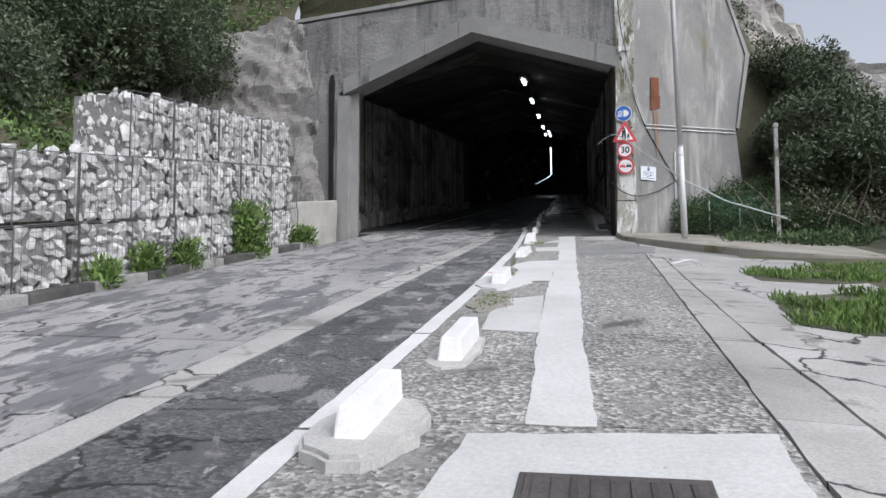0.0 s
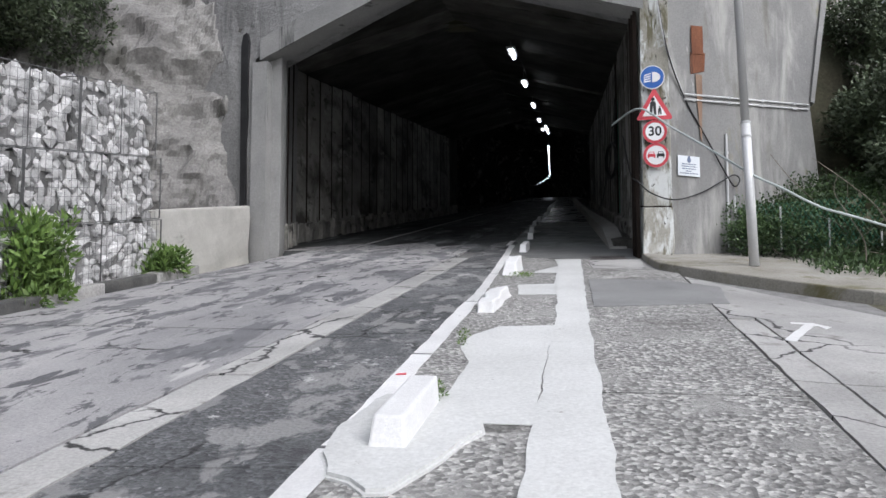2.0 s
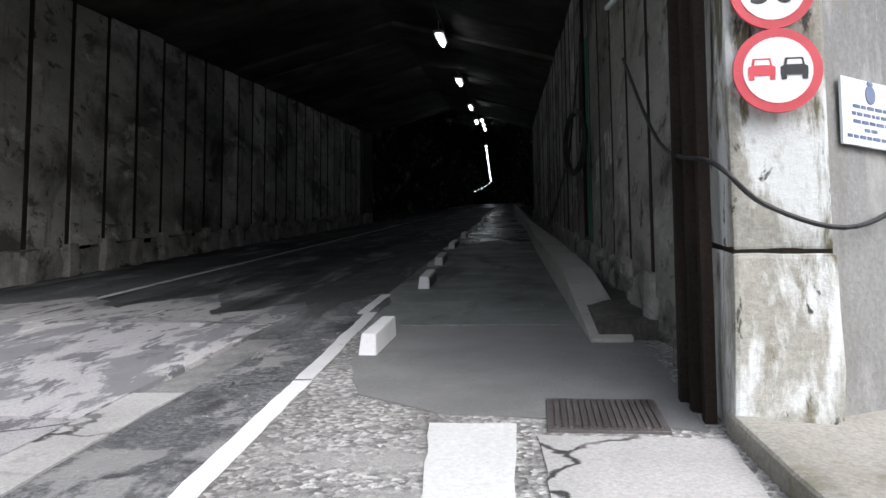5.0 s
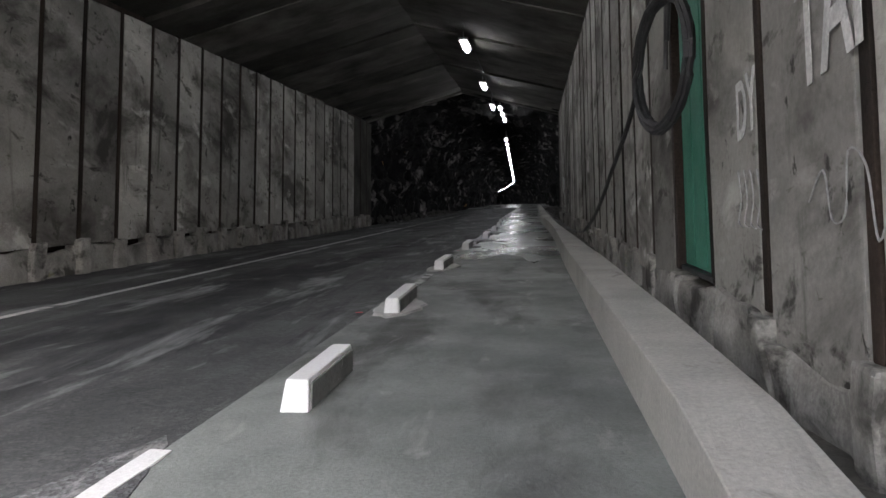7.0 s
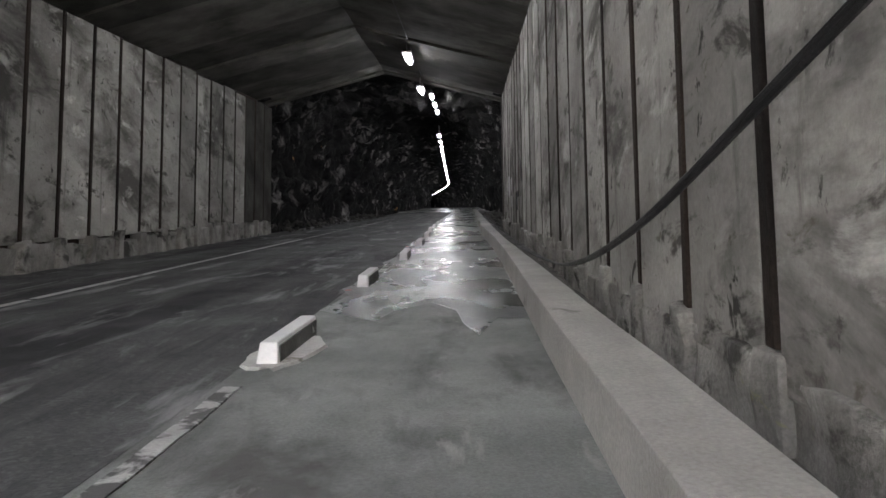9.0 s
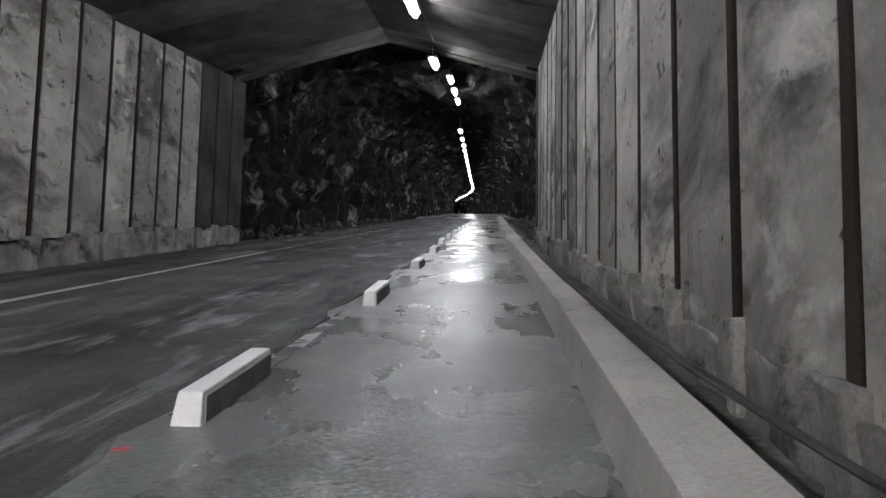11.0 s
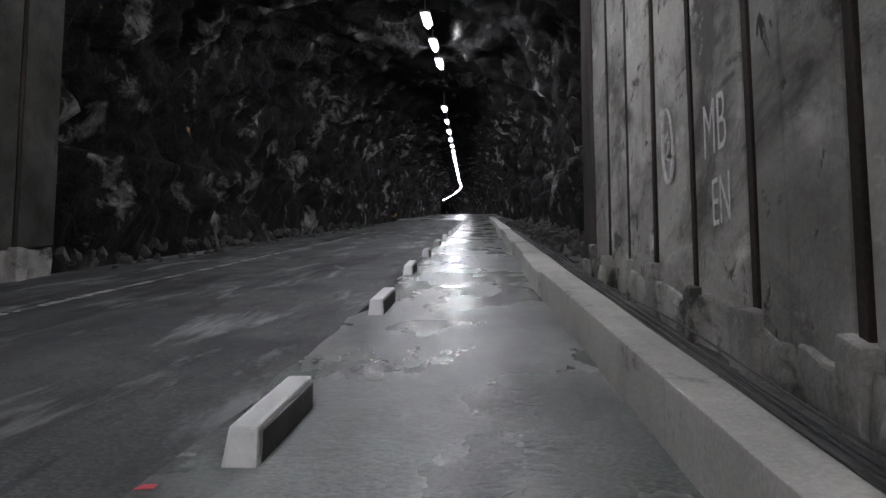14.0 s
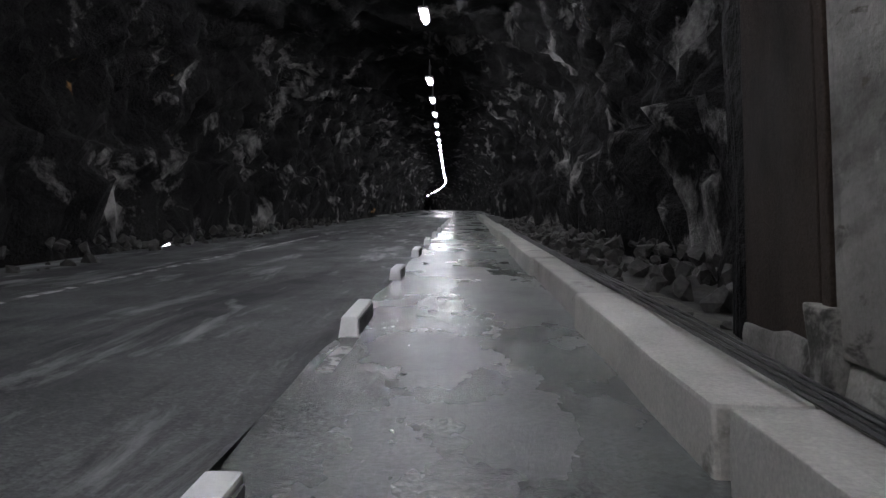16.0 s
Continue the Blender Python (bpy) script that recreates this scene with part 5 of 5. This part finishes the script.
def crag(name, xs, tops, y_at, depth, foot, material, label, nx=90, nv=46, amp=1.2, freq=0.25):
    vs, fs = [], []
    for j in range(nv + 1):
        v = j / nv
        for i in range(nx + 1):
            x = xs[0] + (xs[-1] - xs[0]) * i / nx
            t = float(np.interp(x, xs, tops))
            z = foot + (t - foot) * v
            y = y_at(x) + depth * v ** 1.3
            p = Vector((x, y, z))
            q = amp * (noise.ridged_multi_fractal(p * freq, 0.9, 2.1, 5, 1.0, 2.0) - 1.1) + 0.6 * amp * noise.fractal(p * freq * .5, 1.0, 2.0, 3)
            vs.append((x + 0.3 * q, y - q, z + 0.45 * q * v))
    for j in range(nv):
        for i in range(nx):
            k = j * (nx + 1) + i
            fs.append((k, k + 1, k + nx + 2, k + nx + 1))
    return tagged(put(name, vs, fs, material), label, "rock", "", "structure")


crag("outcrop", [-11, -10, -9, -7.9, -6.8, -5.9, -5.35], [5.4, 6.0, 6.9, 7.8, 8.3, 8.4, 8.35], lambda x: 17.55 + 0.55 * max(-4.5, x + 5.6), 1.1, 1.2, M_OUTCROP, "sprayed grey rock outcrop beside the portal", 110, 80, 0.34, 0.6)
crag("crag_near", [4.4, 5.5, 6.4, 9.0, 11, 17], [15.5, 15.0, 14, 9.6, 7.5, 5.5], lambda x: 22.0, 6, 3.0, M_CRAG, "pale broken limestone slope above the tunnel", 70, 50, 0.8, 0.35)
crag("crag_far", [10, 13, 18, 24.5, 29, 36, 70], [60, 50, 40, 32.5, 28, 23, 16], lambda x: 62.0, 26, 6.0, M_CRAG, "tall grey limestone cliff in the distance", 120, 60, 3.5, 0.09)


# ---- plants ----
def blob_points(c, r, n, seed, flat_=0.75):
    g = np.random.default_rng(seed)
    d = g.normal(size=(n, 3))
    d /= np.linalg.norm(d, axis=1, keepdims=True)
    q = d * g.uniform(0.45, 1.0, (n, 1)) ** 0.5 * np.array([r, r, r * flat_])
    q *= (0.8 + 0.35 * np.sin(3.1 * d[:, :1] + seed) * np.cos(2.7 * d[:, 1:2] + seed))
    return q + np.asarray(c)


def tree(name, base, crowns, material, label, category, seed, leaf=0.04, per=150, clumps=100, trunk=0.12):
    t = thing(name, base, label, category)
    b = Vector(base)
    part("trunk", tube_bm(spline([(0, 0, -0.3), (0.1, 0.05, 0.6), tuple((Vector(crowns[0][0]) - b) * 0.75)], 4), trunk, 8, trunk * .45), M_BARK, t)
    g = random.Random(seed)
    for c, r in crowns:
        q = Vector(c) - b
        for k in range(4):
            e = q + Vector((g.uniform(-.7, .7), g.uniform(-.7, .7), g.uniform(-.2, .7))) * r
            part("limb", tube_bm(spline([tuple(q * 0.35), tuple(q * 0.7 + Vector((g.uniform(-.2, .2), g.uniform(-.2, .2), 0))), tuple(e)], 3), trunk * .4, 5, 0.012), M_BARK, t)
    pts = np.concatenate([blob_points(np.array(c) - np.array(base), r, int(clumps * r * r / 2), seed + i) for i, (c, r) in enumerate(crowns)])
    leaves("crown", pts, leaf, material, t, per, 0.33, seed)
    return t


tree("oleaster_tree", V(-9.0, 12.2, 2.5), [((-8.6, 12.6, 6.6), 2.0), ((-10.2, 11.6, 7.4), 2.3), ((-7.9, 14.0, 7.2), 1.5), ((-9.2, 13.6, 8.8), 2.0)], M_LEAF_DARK, "dense dark green evergreen tree above the gabions", "tree", 3)
tree("oleaster_tree", V(-10.5, 8.2, 2.6), [((-9.3, 8.6, 5.4), 2.0), ((-10.5, 9.2, 7.2), 2.2), ((-9.0, 10.4, 5.3), 1.6), ((-8.0, 9.6, 4.4), 1.3), ((-7.6, 7.4, 4.0), 1.4)], M_LEAF_DARK, "dense dark green evergreen tree above the gabions", "tree", 9)
tree("oleaster_tree", V(-9.5, 16.8, 4.5), [((-8.6, 16.6, 6.9), 1.2), ((-10.2, 16.2, 7.2), 1.6)], M_LEAF_DARK, "dark green evergreen shrub on the slope", "shrub", 15)
tree("oleaster_tree", V(6.4, 20.3, 2.9), [((6.1, 19.6, 5.0), 1.25), ((6.5, 20.2, 6.5), 1.1), ((5.9, 20.8, 7.2), 0.9), ((7.3, 20.0, 4.9), 1.2)], M_LEAF_DARK, "tall evergreen shrub beside the wing wall", "shrub", 25, clumps=110)
tree("oleaster_tree", V(9.2, 20.5, 3.0), [((8.7, 19.6, 4.2), 1.2), ((10.2, 20.4, 4.4), 1.3)], M_DRYBUSH, "half-dry grey-green shrub on the slope", "shrub", 31, clumps=80)
tree("oleaster_tree", V(6.6, 17.6, 0.1), [((5.9, 17.4, 4.0), 1.0), ((6.8, 17.2, 4.4), 1.2), ((7.8, 17.6, 4.0), 1.2), ((6.3, 18.0, 5.3), 1.0)], M_LEAF_DARK, "dark tangled evergreen shrub behind the post", "shrub", 37, clumps=110, trunk=0.07)
tree("oleaster_tree", V(9.3, 17.0, 0.1), [((9.0, 16.8, 3.8), 1.2), ((10.4, 17.2, 4.0), 1.4)], M_DRYBUSH, "half-dry tangled shrub behind the weeds", "shrub", 43, clumps=90, trunk=0.06)
g = np.random.default_rng(4)


def slope_clumps(n, x0, x1, y0, y1, seed, lift=0.15):
    g_ = np.random.default_rng(seed)
    xs, ys_ = g_.uniform(x0, x1, n), g_.uniform(y0, y1, n)
    return np.array([(x, y, hill_height(x, y) + lift) for x, y in zip(xs, ys_)])


tagged(leaves("undergrowth", slope_clumps(560, -13, -7.3, 19.6, 25, 5), 0.045, M_LEAF_MID, None, 110, 0.4, 6), "bright green undergrowth on the slope over the outcrop", "undergrowth", "", "stuff")
tagged(leaves("undergrowth", slope_clumps(360, -7, 6, 23.4, 28, 8), 0.045, M_LEAF_DARK, None, 100, 0.4, 9), "dark scrub on the hill over the portal", "undergrowth", "", "stuff")
tagged(leaves("undergrowth", slope_clumps(500, -11, -5.9, 3, 13.2, 7), 0.045, M_LEAF_MID, None, 70, 0.3, 12), "low green plants behind the gabions", "undergrowth", "", "stuff")
tagged(leaves("undergrowth", slope_clumps(500, 6, 20, 20, 30, 17), 0.05, M_DRYBUSH, None, 90, 0.5, 18), "dry scrub on the slope beyond the shrubs", "undergrowth", "", "stuff")
# ivy bank beside the pole
pts = []
for k in range(700):
    x, y = g.uniform(3.0, 6.2), g.uniform(15.5, 18.6)
    if y < 16.6 - 0.25 * (x - 3.0) or y > wing_y(min(x, 4.6)) - 0.1 + max(0, x - 4.6):
        continue
    pts.append(V(x, y, -0.05 + 0.42 * min(2.2, (y - 15.6)) * g.uniform(.5, 1.15)))
tagged(leaves("ivy_bank", pts, 0.027, M_IVY, None, 150, 0.28, 22, 1.5), "bank of fresh green ivy and nasturtium leaves", "ivy", "", "stuff")
pts = [V(x, y, -0.15 + 0.1 * g.uniform()) for x, y in zip(g.uniform(3.6, 9.5, 420), g.uniform(13.4, 16.6, 420)) if y > 14.3 + 0.3 * max(0, 4.2 - x)]
tagged(leaves("weeds", pts, 0.03, M_IVY, None, 60, 0.2, 23, 2.6, up=0.9), "rank weeds behind the pavement", "weeds", "", "stuff")


def grass_patch(outline, n, seed, label):
    g_ = np.random.default_rng(seed)
    xs, ys_ = [p[0] for p in outline], [p[1] for p in outline]
    pts_ = []
    while len(pts_) < n:
        x, y = g_.uniform(min(xs), max(xs)), g_.uniform(min(ys_), max(ys_))
        inside = False
        for (xa, ya), (xb, yb) in zip(outline, outline[1:] + outline[:1]):
            if (ya > y) != (yb > y) and x < xa + (xb - xa) * (y - ya) / (yb - ya):
                inside = not inside
        if inside and noise.noise(Vector((x * 1.7, y * 1.7, seed))) > -0.08:
            pts_.append(V(x, y, 0.005 + fall(x)))
    tagged(part("grass_bed", apron(outline, -0.02, 0.006, 0.06, 0.2), M_SOIL), label + ", bare soil between", "soil", "", "structure")
    tagged(leaves("grass", pts_, 0.011, M_GRASS, None, 14, 0.05, seed, 5.5, up=2.2), label, "grass", "", "stuff")


grass_patch([(2.95, 10.0), (3.0, 9.15), (3.7, 9.1), (4.9, 9.9), (6.8, 10.4), (7.5, 11.6), (4.6, 11.4)], 1000, 41, "patch of short grass through the concrete")
grass_patch([(2.8, 7.8), (2.66, 6.3), (3.05, 6.05), (3.9, 6.2), (5.4, 6.6), (6.2, 8.2), (4.6, 8.6), (3.5, 8.3)], 1000, 42, "patch of short grass through the concrete")
for x, y, r_, n in ((-4.5, 9.2, .14, 9), (-4.45, 10.1, .16, 9), (-4.5, 12.1, .28, 34), (-4.52, 14.4, .28, 16), (-4.4, 8.2, .1, 5), (0.27, 9.05, .02, 1), (0.16, 10.3, .02, 1)):
    w = thing("weed_tuft", V(x, y, 0.03), "tuft of fresh green weeds at the foot of the wall" if x < 0 else "small green weed in a road joint", "weed", "weeds")
    tall = 0.85 if n > 30 else (0.3 if x < 0 else 0.06)
    pts = [(rnd.uniform(-r_, r_) * .7, rnd.uniform(-r_, r_), rnd.uniform(0, tall)) for _ in range(n * 3)]
    leaves("foliage", pts, 0.03 if x < 0 else .007, M_GRASS, w, 30, 0.12 if x < 0 else .03, int(y * 10), 3.2, up=0.9)
tagged(part("moss_patch", prism_bm([(0.09, 6.9), (0.3, 6.55), (0.5, 7.0), (0.42, 7.6), (0.3, 7.8), (0.09, 7.65)], -0.01, 0.012, jag=0.07, step=0.05), M_PAVE), "mossy earth beside the line", "moss", "", "structure")
pts = [V(0.32 + 0.08 * g.normal(), 7.2 + 0.24 * g.normal(), 0.012) for _ in range(45)] + [V(0.15 + 0.07 * g.normal(), 14.38 + 0.10 * g.normal(), 0.008) for _ in range(50)]
tagged(leaves("moss", pts, 0.010, M_GRASS, None, 9, 0.035, 71, 1.6, up=0.9), "low moss and tiny weeds beside the line", "moss", "", "stuff")
# bare twigs
tw = thing("dry_brush", V(4.7, 15.7, -0.2), "tangle of bare grey-brown twigs beside the post", "shrub")
for k in range(46):
    a = Vector((rnd.uniform(-0.9, 3.4), rnd.uniform(-0.4, 2.2), 0))
    d = Vector((rnd.uniform(-1.1, .7), rnd.uniform(-.8, .3), rnd.uniform(.8, 2.4)))
    p = [a + d * t + Vector((0.16 * math.sin(5 * t + k), 0.1 * math.cos(4 * t + k), -0.5 * t * t)) for t in (0, .25, .5, .75, 1)]
    part("twig", tube_bm(spline(p, 3), rnd.uniform(.008, .016), 4, .003), M_TWIG, tw)
pts = [(rnd.uniform(-.4, 3.6), rnd.uniform(0, 2.4), rnd.uniform(.1, 1.0)) for _ in range(50)]
leaves("foliage", pts, 0.04, M_DRYBUSH, tw, 50, 0.3, 77)

# ---- the road outside meets the tunnel at a slight angle ----
MOUTH = Matrix.Translation(V(0, 20.6)) @ Matrix.Rotation(radians(-1.83), 4, Vector((0, -S, 1)).normalized()) @ Matrix.Translation(V(0, 20.6)).inverted()
INSIDE = ("tunnel", "ledge", "gutter", "walk_lane", "wall_east", "wall_west", "ceiling", "rock_", "end_wall", "rubble", "lamp_cable", "hillside", "ground", "crag", "sun", "bank")
bpy.context.view_layer.update()
for ob in [o for o in scene.objects if o.parent is None and o is not cam and not o.name.startswith(INSIDE)]:
    tips = [o.matrix_world @ Vector(c) for o in [ob, *ob.children] if o.type == "MESH" for c in o.bound_box]
    if tips and max(v.y for v in tips) < 23.2 and min(v.y for v in tips) < 18.5:
        ob.matrix_world = MOUTH @ ob.matrix_world

# ---- things on the east tunnel wall ----
door = thing("door_1", V(XR + 0.03, 22.49, 0.46), "tall green sheet door in the panel wall", "door")
door["kind"] = "structure"
part("sheet", box_bm(0.0, 0.04, -0.40, 0.40, 0, 2.6, 0.006), M_GREEN, door)
part("sill", box_bm(-0.03, 0.05, -0.40, 0.40, -0.035, -0.005, 0.004), M_CABLE, door)
for k in range(2):
    part("seam", box_bm(-0.004, 0.0, -0.18 + .3 * k, -0.172 + .3 * k, 0.02, 2.55), M_GREEN, door)
part("lining", box_bm(0.0, 0.06, -0.40, 0.40, 2.6, EAVE - 0.48), M_PANEL, door)


def coil(c, ry, rz, turns, seed):
    g_ = random.Random(seed)
    pts_ = []
    for k in range(turns * 26 + 1):
        a = 2 * math.pi * k / 26
        j = 0.02 * math.sin(a * 0.37 + seed) + 0.012 * g_.uniform(-1, 1)
        pts_.append((c[0] - 0.05 - 0.09 * math.cos(a) - 0.02 * math.sin(a * .21), c[1] + (ry + j) * math.cos(a), c[2] + (rz + j) * math.sin(a)))
    return pts_


hank = thing("cable_coil", V(XR - 0.05, 22.48, 1.66), "coil of thick black cable hung on the wall", "cable")
part("cable_winding", tube_bm(coil((-0.05, 0, 0), 0.34, 0.38, 6, 3), 0.019, 6), M_CABLE, hank)
for a, b in (((0, 0.35, 0.25), (0.02, 0.1, 1.3)), ((0, -0.05, 0.36), (0.02, 0.2, 1.3)), ((0, 0.45, 0.1), (0.02, 0.28, 1.5))):
    part("tie", tube_bm(sag(a, b, 0.03), 0.014, 6), M_CABLE, hank)
for k in range(4):
    o = 0.006 * k
    q = 0.034 * k
    tagged(part("sagging_cable", tube_bm(spline([V(XR - .06, 22.9, 2.7 + o), V(XR - .08, 23.5, 2.12 + o), V(XR - .09 - o, 24.2, 1.58 + o), V(XR - .12 - o, 25.5, 1.16 + o), V(XR - .14 - o, 27.1, 0.74 + o), V(XR - .16 - o, 29.0, 0.42 + o), V(XR - .2 + q * .3, 31.0, 0.3), V(XR - .3 + q, 34, 0.275), V(XR - .35 + q + .01 * math.sin(k * 3), 38, 0.275), V(XR - .35 + q * (1.5 if k % 2 else .6), 40.2, 0.275), V(XR - .36 + q, 42, 0.275), V(XR - .38 + q, 43.4, 0.28), V(XR - .36 + q * 1.5, 46, 0.27), V(XR - .36 + q, 50, 0.26), V(XR - .36 + q, 58, .25)], 7), (0.010, 0.007, 0.009, 0.006)[k], 6), M_CABLE),
           "thick black cable sagging from the wall to the ledge", "cable", "cables on the wall")
WALL = Matrix(((0, 0, -1, 0), (-1, 0, 0, 0), (0, 1, 0, 0), (0, 0, 0, 1)))


def graffito(text, y, h, size, material, stretch=1.0, label="sprayed letters on the panel wall", bold=0.004):
    return tagged(lettering("graffiti", text, size, material, Matrix.Translation(V(XR - 0.014, y, h)) @ WALL @ Matrix.Diagonal((0.8, stretch, 1, 1)), None, bold), label, "graffiti", "graffiti", "structure")


graffito("TAI", 20.45, 1.42, 0.42, M_SPRAY, 1.25, "white sprayed letters TAI on the panel wall", 0.008)
graffito("DY", 21.33, 1.24, 0.27, M_SPRAY, 1.3, "white sprayed letters DY on the panel wall")
graffito("AE", 19.62, 1.52, 0.3, M_SPRAY, 1.2, "white sprayed letters AE on the panel wall")
graffito("MB", 40.05, 1.28, 0.36, M_SPRAY, 1.2, "white sprayed letters MB on the panel wall", -0.004)
graffito("EN", 39.98, 0.90, 0.30, M_SPRAY, 1.2, "white sprayed letters EN on the panel wall", -0.003)


def scrawl(pts_, rad, material, label):
    tagged(part("graffiti", tube_bm(spline([V(XR - 0.008, y, h) for y, h in pts_], 5), rad, 5), material), label, "graffiti", "graffiti", "structure")


loop = [(41.02 + 0.13 * math.cos(a), 1.27 + 0.24 * math.sin(a)) for a in [2 * math.pi * k / 14 for k in range(15)]]
scrawl(loop, 0.012, M_SPRAY, "white sprayed loop on the panel wall")
scrawl([(41.08, 1.3), (40.98, 1.36), (41.0, 1.25), (41.07, 1.2), (40.97, 1.17)], 0.010, M_SPRAY, "white sprayed scribble in the loop")
scrawl([(38.24, 1.09), (38.22, .9), (38.20, .76), (38.12, .75)], 0.016, M_SPRAY_DK, "black sprayed stroke on the panel wall")
scrawl([(37.96, 1.12), (37.95, 1.0)], 0.014, M_SPRAY_DK, "black sprayed stroke on the panel wall")
scrawl([(37.2, 1.72), (37.05, 1.62), (37.0, 1.5), (36.9, 1.52), (36.95, 1.4), (36.82, 1.28)], 0.010, M_SPRAY_DK, "thin black sprayed scrawl on the panel wall")
scrawl([(38.3, 1.6), (38.25, 1.45), (38.15, 1.43), (38.1, 1.52), (38.0, 1.43), (37.97, 1.55)], 0.006, M_SPRAY_DIM, "faint white sprayed curve on the panel wall")
for k in range(4):
    y = 21.5 - 0.09 * k
    scrawl([(y, 0.98), (y - .03, 0.86), (y + .02, 0.76), (y - .05, 0.74)], 0.004, M_SPRAY_DIM, "faint white sprayed scribble on the panel wall")
scrawl([(20.68, 0.85), (20.55, 0.95), (20.5, 0.8), (20.4, 0.82), (20.36, 1.0), (20.25, 0.95), (20.2, 0.75), (20.1, 0.9)], 0.0035, M_SPRAY_DIM, "faint white sprayed scribble on the panel wall")
